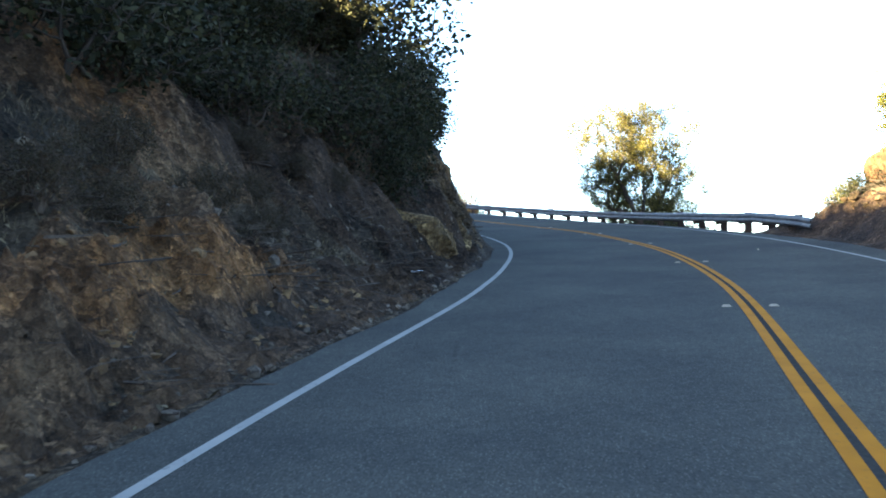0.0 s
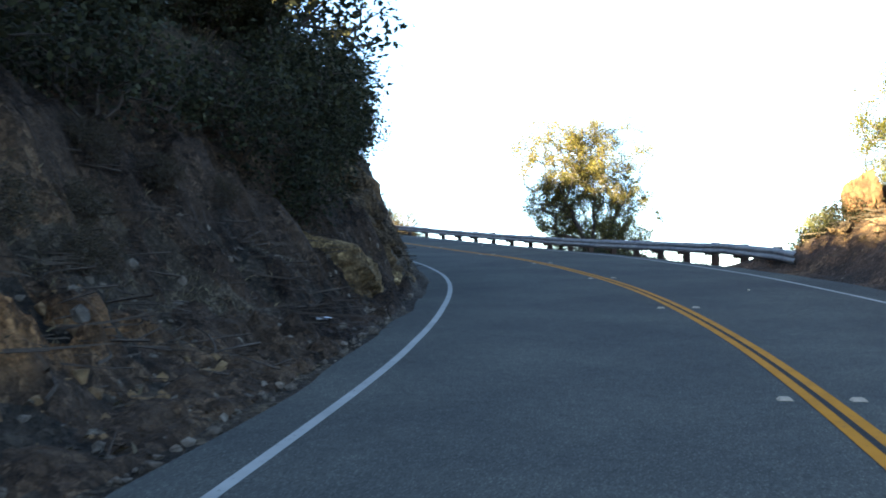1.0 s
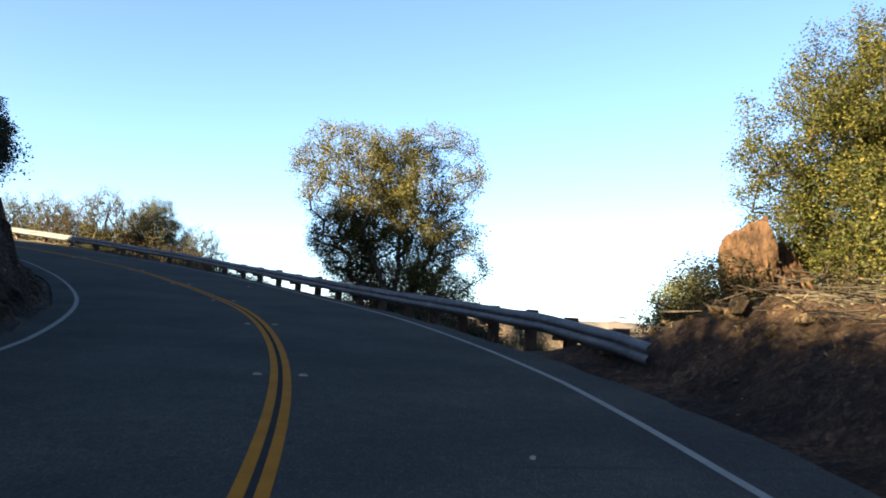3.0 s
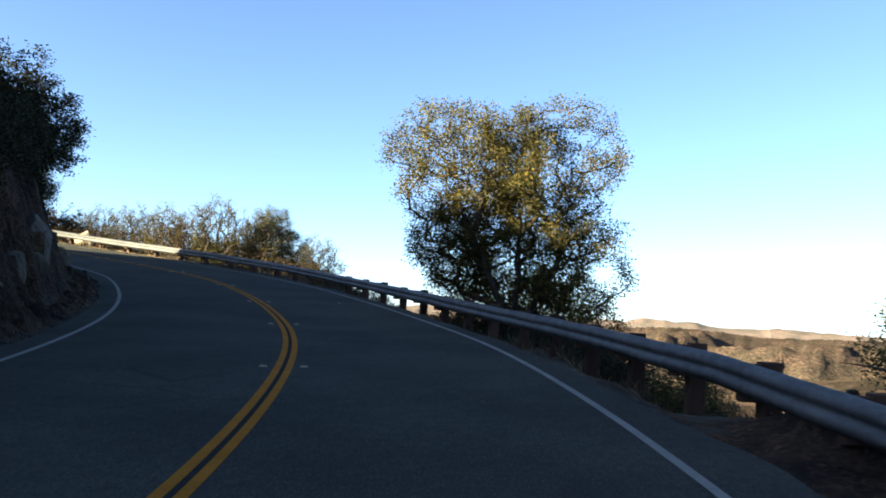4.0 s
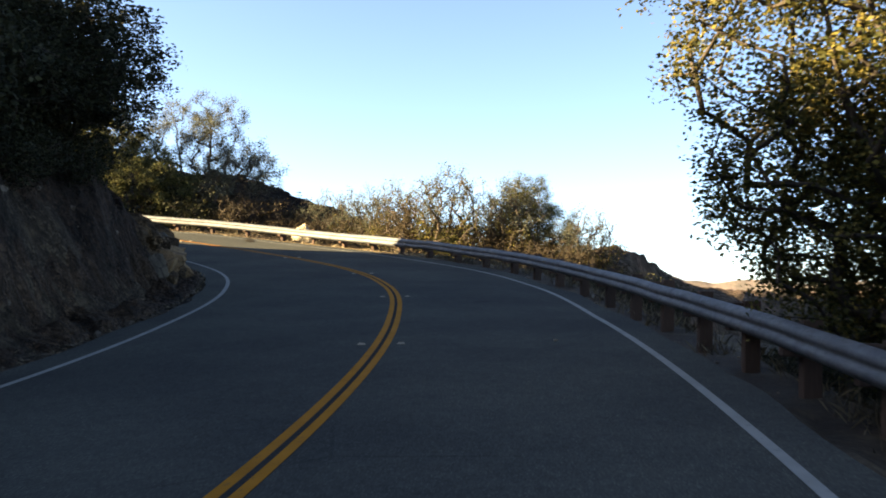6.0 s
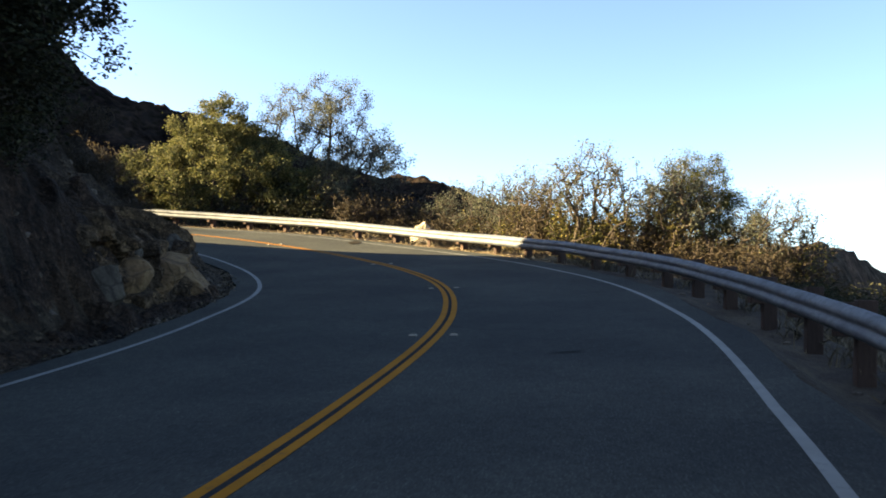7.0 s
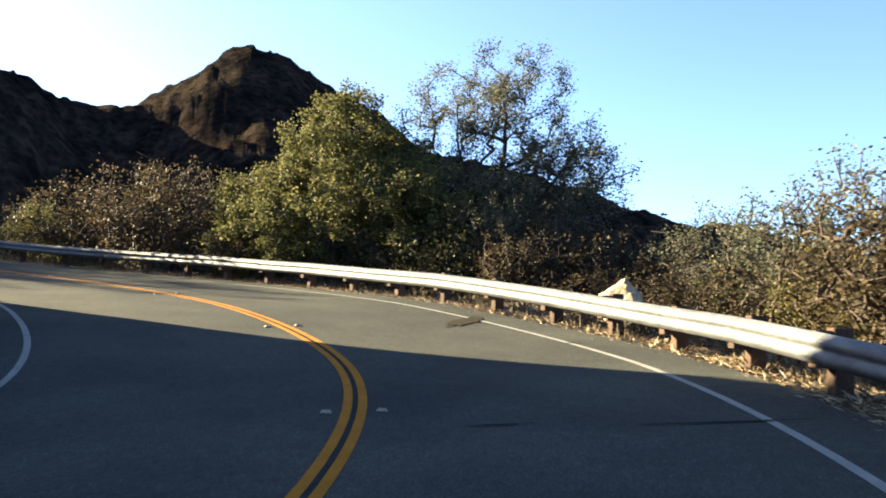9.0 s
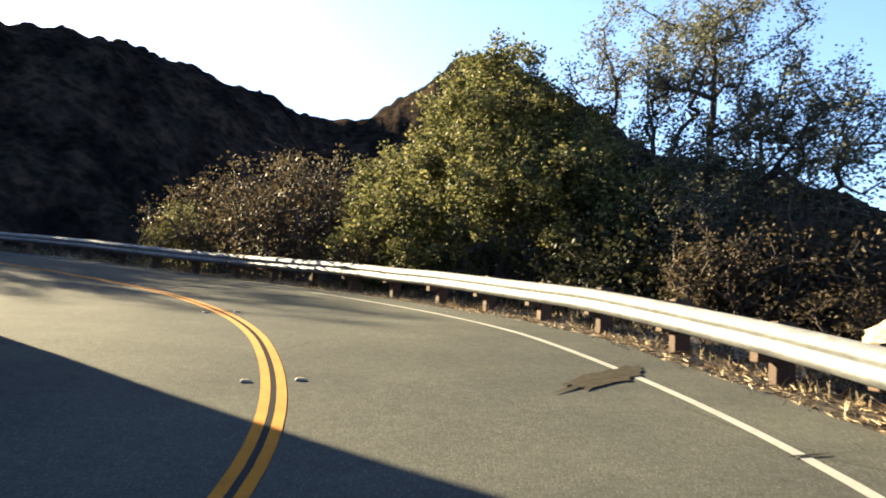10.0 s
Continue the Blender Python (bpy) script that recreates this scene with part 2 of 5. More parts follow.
PALE_ROCK = rock_material("pale_rock", ((0.26, 0.21, 0.14), (0.44, 0.37, 0.26), (0.54, 0.47, 0.36)), 1.5)
GREY_STONE = rock_material("loose_stone", ((0.06, 0.05, 0.04), (0.13, 0.105, 0.08), (0.26, 0.215, 0.165)), 3.0)
STEEL = steel_material()
TIMBER = timber_material()
STRAW = straw_material()
OLIVE_LEAF = leaf_material("olive_leaf", (0.031, 0.0395, 0.0165), (0.084, 0.088, 0.034), (0.18, 0.165, 0.07))
GOLD_LEAF = leaf_material("golden_leaf", (0.0191, 0.0261, 0.0096), (0.045, 0.05, 0.0143), (0.125, 0.104, 0.026))
LONE_LEAF = leaf_material("olive_gold_leaf", (0.0244, 0.0322, 0.0122), (0.072, 0.0696, 0.0235), (0.19, 0.15, 0.042), 0.3)
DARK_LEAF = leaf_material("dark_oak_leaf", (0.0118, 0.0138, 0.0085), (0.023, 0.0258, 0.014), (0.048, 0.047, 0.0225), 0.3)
RUSSET_LEAF = leaf_material("russet_leaf", (0.025, 0.0225, 0.0145), (0.046, 0.037, 0.0235), (0.078, 0.057, 0.033))
GREY_LEAF = leaf_material("grey_green_leaf", (0.042, 0.047, 0.036), (0.08, 0.085, 0.062), (0.14, 0.14, 0.1))
DARK_BARK = bark_material("dark_bark", (0.025, 0.02, 0.016), (0.075, 0.06, 0.048))
TWIG_BARK = bark_material("twig_bark", (0.03, 0.023, 0.018), (0.085, 0.064, 0.047))
OCHRE_BLOCK = rock_material("ochre_block", ((0.09, 0.05, 0.026), (0.165, 0.098, 0.045), (0.24, 0.155, 0.075)), 1.4)
WEATHERED_ROCK = rock_material("weathered_rock", ((0.048, 0.04, 0.033), (0.092, 0.077, 0.062), (0.136, 0.116, 0.094)), 0.8)
GREY_BLOCK = rock_material("grey_block", ((0.042, 0.0336, 0.0252), (0.077, 0.063, 0.0455), (0.1155, 0.0924, 0.063)), 1.4)



# ---- small mesh tools ----
def part(name, bm, material, parent=None, label=""):
    """Links a bmesh as one mesh object, under a thing or a part."""
    data = bpy.data.meshes.new(name)
    bm.to_mesh(data)
    bm.free()
    return part_of(name, data, material, parent, label)


def part_of(name, data, material, parent=None, label=""):
    for m in material if isinstance(material, (list, tuple)) else [material]:
        data.materials.append(m)
    ob = new(name, data)
    if parent is not None:
        ob.parent = parent
    if label:
        ob["label"] = label
    return ob


def mesh_from(name, places, faces, smooth=False):
    data = bpy.data.meshes.new(name)
    data.from_pydata([tuple(p) for p in places], [], faces)
    if smooth:
        data.polygons.foreach_set("use_smooth", [True] * len(data.polygons))
    data.update()
    return data


def quads_mesh(name, corners):
    """A mesh of separate quads from an array of shape (n, 4, 3)."""
    n = len(corners)
    data = bpy.data.meshes.new(name)
    data.vertices.add(n * 4)
    data.vertices.foreach_set("co", np.asarray(corners, dtype=np.float32).ravel())
    data.loops.add(n * 4)
    data.loops.foreach_set("vertex_index", np.arange(n * 4, dtype=np.int32))
    data.polygons.add(n)
    data.polygons.foreach_set("loop_start", np.arange(0, n * 4, 4, dtype=np.int32))
    data.polygons.foreach_set("loop_total", np.full(n, 4, dtype=np.int32))
    data.update(calc_edges=True)
    return data


def smoothstep(a, b, v):
    t = np.clip((np.asarray(v, float) - a) / (b - a), 0, 1)
    return t * t * (3 - 2 * t)


def lattice(ix, iy, iz, seed):
    h = (ix * 374761393 + iy * 668265263 + iz * 2147483647 + seed * 1274126177) & 0xFFFFFFFF
    h = ((h ^ (h >> 13)) * 1274126177) & 0xFFFFFFFF
    return ((h ^ (h >> 16)) & 0xFFFF) / 65535.0


def value_noise(x, y, z=0.0, seed=0):
    x, y, z = np.broadcast_arrays(np.asarray(x, float), np.asarray(y, float), np.asarray(z, float))
    ix, iy, iz = (np.floor(v).astype(np.int64) for v in (x, y, z))
    fx, fy, fz = x - ix, y - iy, z - iz
    fx, fy, fz = (f * f * (3 - 2 * f) for f in (fx, fy, fz))
    total = 0
    for a in (0, 1):
        for b in (0, 1):
            for c in (0, 1):
                total = total + lattice(ix + a, iy + b, iz + c, seed) * (fx if a else 1 - fx) * (fy if b else 1 - fy) * (fz if c else 1 - fz)
    return total * 2 - 1


def fbm(x, y, z=0.0, octaves=4, seed=0, gain=0.5):
    total, size, amp = 0, 1.0, 1.0
    for k in range(octaves):
        total = total + amp * value_noise(np.asarray(x) * size, np.asarray(y) * size, np.asarray(z) * size, seed + k)
        size, amp = size * 2.03, amp * gain
    return total


# ---- the road's line ----
# x, y, z of the double yellow line; cross fall (right side up is minus); widths of the left and right lane
ROAD = [
    (-13.0, -29.0, -2.2), (-7.0, -18.0, -1.45), (-2.2, -8.5, -0.75), (0.85, -0.02, -0.10), (2.51, 6.19, 0.40), (4.00, 12.44, 0.81),
    (4.87, 18.81, 1.24), (5.13, 25.23, 1.64), (4.73, 31.64, 2.07), (3.60, 37.96, 2.48), (1.87, 44.15, 2.97), (-0.52, 50.11, 3.51),
    (-4.06, 55.44, 4.05), (-9.08, 59.41, 4.66), (-15.23, 61.15, 5.35), (-21.60, 61.30, 5.85), (-27.7, 59.9, 6.28), (-33.4, 57.0, 6.72),
    (-39.4, 53.5, 7.15), (-45.0, 48.9, 7.6), (-50.0, 43.0, 8.0),
]
CROSS_FALL = [(-40, -0.016), (6, -0.018), (13, -0.006), (26, -0.034), (39, -0.04), (51, -0.037), (64, -0.07), (71, -0.08), (84, -0.065), (130, -0.04)]
LANE_LEFT = [(-40, 3.5), (6, 3.47), (17, 3.45), (26, 3.32), (39, 3.48), (51, 3.6), (64, 3.7), (130, 3.7)]
SHOULDER = [(-40, 0.82), (22, 0.82), (28, 0.42), (52, 0.42), (60, 0.82), (130, 0.82)]
LANE_RIGHT = [(-40, 3.1), (14, 3.08), (19, 3.14), (23, 3.27), (28, 3.24), (45, 3.16), (58, 3.35), (64, 3.45), (130, 3.4)]


def glide(points, step):
    """A Catmull-Rom curve through the points, at even steps of plan length."""
    p = np.array(points, float)
    p = np.vstack([2 * p[0] - p[1], p, 2 * p[-1] - p[-2]])
    t = np.linspace(0, 1, 40, endpoint=False)[None, :, None]
    a, b, c, d = p[:-3, None], p[1:-2, None], p[2:-1, None], p[3:, None]
    q = 0.5 * (2 * b + (c - a) * t + (2 * a - 5 * b + 4 * c - d) * t**2 + (3 * b - a - 3 * c + d) * t**3)
    q = np.vstack([q.reshape(-1, 3), p[-2:-1]])
    run = np.concatenate([[0], np.cumsum(np.hypot(*np.diff(q[:, :2], axis=0).T))])
    even = np.arange(0, run[-1], step)
    return np.stack([np.interp(even, run, q[:, k]) for k in range(3)], 1), even


LINE, RUN = glide(ROAD, 0.25)
zero = RUN[np.argmin(np.hypot(LINE[:, 0] - 0.85, LINE[:, 1] + 0.02))]
RUN = RUN - zero
AHEAD = np.gradient(LINE[:, :2], axis=0)
AHEAD /= np.hypot(*AHEAD.T)[:, None]
RIGHT = np.stack([AHEAD[:, 1], -AHEAD[:, 0]], 1)


def along(table, s):
    return np.interp(s, [r[0] for r in table], [r[1] for r in table])


FALL = along(CROSS_FALL, RUN)


def station(x, y):
    """Run along the road, offset to its right and the road plane's height, for plan points."""
    x, y = np.ravel(x), np.ravel(y)
    s, d, z = np.empty(len(x)), np.empty(len(x)), np.empty(len(x))
    for k in range(0, len(x), 4000):
        j = slice(k, k + 4000)
        near = ((x[j, None] - LINE[None, :, 0]) ** 2 + (y[j, None] - LINE[None, :, 1]) ** 2).argmin(1)
        gx, gy = x[j] - LINE[near, 0], y[j] - LINE[near, 1]
        s[j] = RUN[near] + gx * AHEAD[near, 0] + gy * AHEAD[near, 1]
        side = gx * RIGHT[near, 0] + gy * RIGHT[near, 1]
        d[j] = np.sign(side + 1e-9) * np.hypot(gx, gy)
        z[j] = np.interp(s[j], RUN, LINE[:, 2]) - FALL[near] * np.clip(d[j], -5, 5)
    return s, d, z


def on_road(s, d, h=0.0):
    """Places over the road's plane, by run, offset and height."""
    s = np.asarray(s, float)
    p = np.stack([np.interp(s, RUN, LINE[:, k]) for k in range(3)], -1)
    r = np.stack([np.interp(s, RUN, RIGHT[:, k]) for k in range(2)], -1)
    r /= np.linalg.norm(r, axis=-1, keepdims=True)
    p[..., :2] += r * np.asarray(d)[..., None]
    p[..., 2] += h - np.interp(s, RUN, FALL) * np.clip(d, -5, 5)
    return p


# ---- the ground ----
# bearing (degrees to the left of +y), height of the skyline in degrees, its distance in metres
SKYLINE = [
    (-180, 6, 500), (-120, 3, 900), (-60, 0.4, 2200), (-28, 0.1, 2400), (-24, -0.15, 2400), (-21, 0.15, 2400), (-18, 0.25, 2400), (-14, 0.0, 2300),
    (-8, 0.05, 2000), (-1, 0.0, 1200), (2.0, 0.4, 700), (4.3, 3.1, 420), (6.6, 2.2, 420), (9, 2.0, 420), (15, 2.6, 420), (25.5, 5.0, 430), (31, 7.0, 440),
    (34, 6.7, 440), (38, 8.0, 440), (44, 10.3, 440), (50, 11.2, 440), (54, 12.1, 430), (58, 14.4, 420), (61.5, 16.9, 420), (64, 16.8, 420),
    (67.5, 14.8, 420), (69.5, 13.2, 410), (72.5, 11.9, 400), (76, 12.4, 380), (81, 14.0, 340), (85.5, 14.9, 320), (90, 14.6, 320),
    (94, 14.2, 320), (105, 11, 330), (140, 8, 400), (180, 6, 500),
]


def ground_height(x, y, sheet=False):
    """The height of the land at plan points, with the run and offset from the road."""
    x, y = np.ravel(x), np.ravel(y)
    s, d, road_z = station(x, y)
    wl, wr = along(LANE_LEFT, s), along(LANE_RIGHT, s)
    rough = fbm(x * 0.45, y * 0.45, 0, 5, 3)
    fine = fbm(x * 1.7, y * 1.7, 0, 3, 11)
    # the cut bank on the left
    e = -d - (wl + 0.5) + 0.22 * rough + along([(-6, 0.0), (2, -0.25), (9, -0.5), (15.5, -0.55), (18, 0.0), (21, 0.35), (27, 0.35), (31, 0.0), (36, -0.3), (55, -0.35), (59, 0.0), (68, 0.0), (72, 0.2), (76.6, 0.2), (78, 0.0)], s)
    low = along([(53, 0.0), (56.5, 1.0), (70.5, 1.0), (73, 0.0)], s)
    rim = e.copy()
    e = e - 1.3 * low
    # the bluff near 75 m is added, shaped to cast the road's shadow edge
    steep = along([(-40, 0.8), (2, 0.85), (12, 0.95), (17, 1.6), (24, 2.0), (30, 1.9), (36, 2.2), (48, 2.2), (58, 1.9), (64, 1.2), (70, 2.0), (73.5, 5.0), (76.6, 5.0), (78, 1.4), (130, 1.2)], s)
    tall = along([(-40, 2.6), (10, 2.6), (18, 3.0), (26, 3.2), (34, 2.4), (45, 2.4), (49, 2.0), (53, 1.05), (58, 1.1), (61, 1.7), (66, 2.8), (70.5, 3.0), (73.5, 4.4), (76.6, 4.5), (77.6, 1.6), (86, 1.2), (130, 1.6)], s)
    upper = along([(-40, 0.72), (13, 0.84), (20, 0.84), (30, 0.775), (44, 0.74), (55, 0.62), (64, 0.62), (76, 0.62), (84, 0.4), (100, 0.3), (130, 0.25)], s)
    toe = np.clip(e, 0, 0.5) * 0.15
    cut = np.minimum(np.clip(e - 0.5, 0, None) * steep, tall)
    past = np.clip(e - 0.5 - tall / steep, 0, None)
    hill = past * upper / (1 + past / 45.0)
    left = road_z + toe + cut + hill + low * (0.85 + 0.3 * rough) * smoothstep(0.25, 1.3, rim) + (0.34 * rough + 0.2 * fine - 0.25 * np.abs(fbm(x * 0.9, y * 0.9, 0, 4, 17))) * smoothstep(0.3, 1.5, e)
    # the right side: a mound before the rail, then the drop behind it
    sh = along(SHOULDER, s)
    f = d - (wr + sh + 0.03) + 0.15 * rough * (sh > 0.6)
    mound = np.clip(f - 0.5, 0, None) * 1.0
    mound = np.minimum(mound, along([(-40, 0.95), (22, 0.95), (26, 0.5), (30, 0.35)], s) + np.clip(f - 2, 0, None) * 0.08 + 0.25 * rough) + 0.1 * fine * smoothstep(0.5, 1.5, f)
    level = along([(-40, 0.0), (20, -0.12), (29, -0.2), (36, -0.36), (42, -0.48), (48, -0.45), (54, -0.2), (58, -0.09), (66, -0.04), (130, -0.04)], s)
    shelf = along([(-40, 0.75), (31, 0.75), (35, 1.5), (50, 1.5), (62, 2.0), (75, 2.4), (130, 3.0)], s)
    drop = level * smoothstep(-0.1, 0.7, f) - np.clip(f - shelf, 0, None) * along([(-40, 0.75), (31, 0.75), (35, 0.62), (52, 0.5), (58, 0.3), (68, 0.3), (78, 0.38), (130, 0.3)], s) / (1 + np.clip(f - shelf, 0, None) / 60.0)
    drop += (0.25 * rough * smoothstep(1.0, 3.0, f) + 0.05 * fine * smoothstep(0.2, 0.6, f))
    keep = smoothstep(3.4, 0.0, s - 24.8 - 3.8 * smoothstep(6.6, 8.6, d))
    right = road_z + mound * keep + drop * (1 - keep)
    near = np.where(d < 0, left, right)
    under = (d > -(wl + 0.45)) & (d < wr + sh - 0.02)
    near = np.where(under, road_z - 0.1, near)
    near = np.where((rim < 0.15) & (d < 0) & ~under, np.minimum(near, road_z - 0.02), near)
    near = np.where((f < 0.15) & (d > 0) & ~under, np.minimum(near, road_z - 0.02), near)
    # the valley and the hills round it
    gx, gy = x + 3.0, y - 54.0
    r = np.hypot(gx, gy)
    bearing = np.degrees(np.arctan2(-gx, gy))
    up = sum(np.interp(bearing + a, [k[0] for k in SKYLINE], [k[1] for k in SKYLINE]) for a in (-1.5, -0.75, 0, 0.75, 1.5)) / 5
    reach = sum(np.interp(bearing + a, [k[0] for k in SKYLINE], [k[2] for k in SKYLINE]) for a in (-2, 0, 2)) / 3
    size = np.where(reach > 900, 0.0024, 0.009)
    folds = 1 - np.abs(fbm(x * size, y * size, 0, 5, 21))
    t = r / reach
    rise = smoothstep(0.12, 1.0, t) * (1 - 0.35 * smoothstep(1.0, 2.2, t))
    slope = 4 * np.clip(t, 0, 1) * np.clip(1 - t, 0, 1)
    far = 5.5 + np.tan(np.radians(up)) * reach * rise + slope * (folds - 1.0) * np.where(reach > 900, 0.075, 0.06) * reach
    far -= np.where(reach > 900, 150, 40) * smoothstep(0.03, 0.2, t) * smoothstep(0.85, 0.3, t)
    far += fbm(x * 0.05, y * 0.05, 0, 4, 31) * np.clip(r / 120, 0, 2.2) * (0.35 + 0.65 * (r < 1500)) * (0.25 + 0.75 * smoothstep(9, 22, bearing))
    far -= smoothstep(2600, 4500, r) * 60
    if sheet:
        far -= 16 * smoothstep(60, 150, r)
    w = smoothstep(22, 75, np.abs(d))
    return near * (1 - w) + far * w, s, d


def spread(lo, hi, step, reach):
    """Grid lines: even between lo and hi, then ever wider out to the reach."""
    mid = list(np.arange(lo, hi + step / 2, step))
    out, gap = [], step
    a = 0.0
    while a < reach:
        gap *= 1.105
        a += gap
        out.append(a)
    return np.array([lo - v for v in reversed(out)] + mid + [mid[-1] + v for v in out])


def build_ground():
    xs, ys = spread(-46, 22, 0.35, 4600), spread(-12, 80, 0.35, 4600)
    gx, gy = np.meshgrid(xs, ys)
    z, s, d = ground_height(gx, gy, True)
    nx, ny = len(xs), len(ys)
    data = bpy.data.meshes.new("ground")
    data.vertices.add(nx * ny)
    data.vertices.foreach_set("co", np.stack([gx.ravel(), gy.ravel(), z], 1).astype(np.float32).ravel())
    i = (np.arange(ny - 1)[:, None] * nx + np.arange(nx - 1)[None, :]).ravel()
    quads = np.stack([i, i + 1, i + nx + 1, i + nx], 1).astype(np.int32)
    m = len(quads)
    data.loops.add(m * 4)
    data.loops.foreach_set("vertex_index", quads.ravel())
    data.polygons.add(m)
    data.polygons.foreach_set("loop_start", np.arange(0, m * 4, 4, dtype=np.int32))
    data.polygons.foreach_set("loop_total", np.full(m, 4, dtype=np.int32))
    dd, ss = d[i], s[i]
    px, py = gx.ravel()[i], gy.ravel()[i]
    ragged = fbm(px * 0.5, py * 0.5, 0, 4, 71) + 0.6 * fbm(px * 2.0, py * 2.0, 0, 2, 73)
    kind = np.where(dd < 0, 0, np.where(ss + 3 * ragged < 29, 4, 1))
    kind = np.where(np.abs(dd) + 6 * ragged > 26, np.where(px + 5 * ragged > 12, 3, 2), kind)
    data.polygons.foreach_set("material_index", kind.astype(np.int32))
    data.polygons.foreach_set("use_smooth", np.ones(m, dtype=bool))
    data.update(calc_edges=True)
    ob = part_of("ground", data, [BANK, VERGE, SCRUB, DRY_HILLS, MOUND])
    return tagged(ob, "dry rocky canyon hillside with ochre road cut and scrub", "ground", kind="structure")


def build_far_hills():
    """The hills round the valley, finely stepped where they stand against the sky."""
    bearings = np.radians(np.concatenate([np.arange(-180, -40, 4), np.arange(-40, 100, 0.22), np.arange(100, 180.1, 4)]))
    rings = 62 * (4300 / 62) ** (np.linspace(0, 1, 110) ** 1.15)
    r, b = np.meshgrid(rings, bearings)
    x, y = -3.0 - r * np.sin(b), 54.0 + r * np.cos(b)
    z, s, d = ground_height(x, y)
    z = z + (fbm(x.ravel() * 0.14, y.ravel() * 0.14, 0, 3, 91) * 1.1 + 0.4) * smoothstep(100, 200, r.ravel()) * (1 + r.ravel() / 900)
    z = z - 8 * smoothstep(95, 62, r.ravel())
    ribs = 0.3 * np.abs(fbm(np.degrees(b.ravel()) * 0.8, r.ravel() * 0.004, 0, 3, 57)) + 0.9
    brush = np.clip(fbm(x.ravel() * 0.33, y.ravel() * 0.33, 0, 2, 63), 0, None) * 1.6
    z = z + (brush - ribs) * smoothstep(140, 260, r.ravel()) * (np.degrees(b.ravel()) > 20) * (np.degrees(b.ravel()) < 98)
    nx = len(rings)
    n = len(bearings)
    i = (np.arange(n - 1)[:, None] * nx + np.arange(nx - 1)[None, :]).ravel()
    data = mesh_from("far_hills", np.stack([x.ravel(), y.ravel(), z], 1), np.stack([i, i + 1, i + nx + 1, i + nx], 1).tolist(), True)
    data.flip_normals()
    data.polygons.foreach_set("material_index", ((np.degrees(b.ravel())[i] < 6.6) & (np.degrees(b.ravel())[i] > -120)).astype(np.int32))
    return tagged(part_of("far_hills", data, [SCRUB, DRY_HILLS]), "scrub-covered mountain slopes round the valley, near ones toned dark as shade", "hills", kind="structure")


def build_distant_ridge():
    """A mountain chain beyond the canyon, its colour paled to stand for haze."""
    bearings = np.radians(np.arange(-62, 6, 0.12))
    rings = np.linspace(3500, 4300, 14)
    r, b = np.meshgrid(rings, bearings)
    x, y = -3.0 - r * np.sin(b), 54.0 + r * np.cos(b)
    crest = 0.55 + 0.22 * fbm(np.degrees(b) * 0.16, 0.0, 0, 4, 131)
    ridge = np.clip(1 - np.abs(r - 3950) / 450, 0, 1) ** 0.8
    z = 5 + np.tan(np.radians(crest)) * 3950 * ridge - 90 * (1 - ridge) + 22 * (1 - np.abs(fbm(x * 0.004, y * 0.004, 0, 4, 141))) * ridge
    nx, n = len(rings), len(bearings)
    i = (np.arange(n - 1)[:, None] * nx + np.arange(nx - 1)[None, :]).ravel()
    data = mesh_from("distant_ridge", np.stack([x.ravel(), y.ravel(), z.ravel()], 1), np.stack([i, i + nx, i + nx + 1, i + 1], 1).tolist(), True)
    return tagged(part_of("distant_ridge", data, HAZY_RIDGE), "dry mountain chain beyond the canyon, haze put into its pale colour", "hills", kind="structure")


def ribbon(name, material, s0, s1, left, right, lift, step=0.5, across=1, skirt=0.0):
    """A strip that follows the road between two offsets (functions of the run)."""
    s = np.arange(s0, s1 + step / 2, step)
    rows = []
    for k in range(across + 1):
        a = k / across
        rows.append(on_road(s, left(s) * (1 - a) + right(s) * a, lift))
    if skirt:
        low = [rows[0] - (0, 0, skirt), rows[-1] - (0, 0, skirt)]
        rows = [low[0], *rows, low[1]]
    n = len(s)
    places = np.concatenate(rows)
    faces = [(k * n + j, (k + 1) * n + j, (k + 1) * n + j + 1, k * n + j + 1) for k in range(len(rows) - 1) for j in range(n - 1)]
    faces = [f[::-1] for f in faces]
    return part_of(name, mesh_from(name, places, faces), material)


def edge_wobble(s, seed):
    return 0.06 * fbm(np.asarray(s) * 0.8, 0.0, 0, 3, seed)


ground = build_ground()
far_hills = build_far_hills()
distant_ridge = build_distant_ridge()
S0, S1 = -28.0, 118.0
road = ribbon("road", ASPHALT, S0, S1, lambda s: -along(LANE_LEFT, s) - 0.5 + edge_wobble(s, 5), lambda s: along(LANE_RIGHT, s) + along(SHOULDER, s) + edge_wobble(s, 9), 0.0, 0.5, 8, 0.3)
tagged(road, "worn grey asphalt two-lane mountain road", "road", kind="structure")
edge_left = ribbon("edge_line", WHITE, S0, S1, lambda s: -along(LANE_LEFT, s) - 0.044, lambda s: -along(LANE_LEFT, s) + 0.044, 0.005)
edge_right = ribbon("edge_line", WHITE, S0, S1, lambda s: along(LANE_RIGHT, s) - 0.044, lambda s: along(LANE_RIGHT, s) + 0.044, 0.005)
for ob in (edge_left, edge_right):
    tagged(ob, "worn white painted line along the road's edge", "road marking", kind="structure")
for side in (-1, 1):
    stripe = ribbon("centre_line", YELLOW, S0, S1, lambda s: 0 * s + side * 0.07 - 0.043, lambda s: 0 * s + side * 0.07 + 0.043, 0.005)
    tagged(stripe, "worn yellow stripe of the double centre line", "road marking", kind="structure")
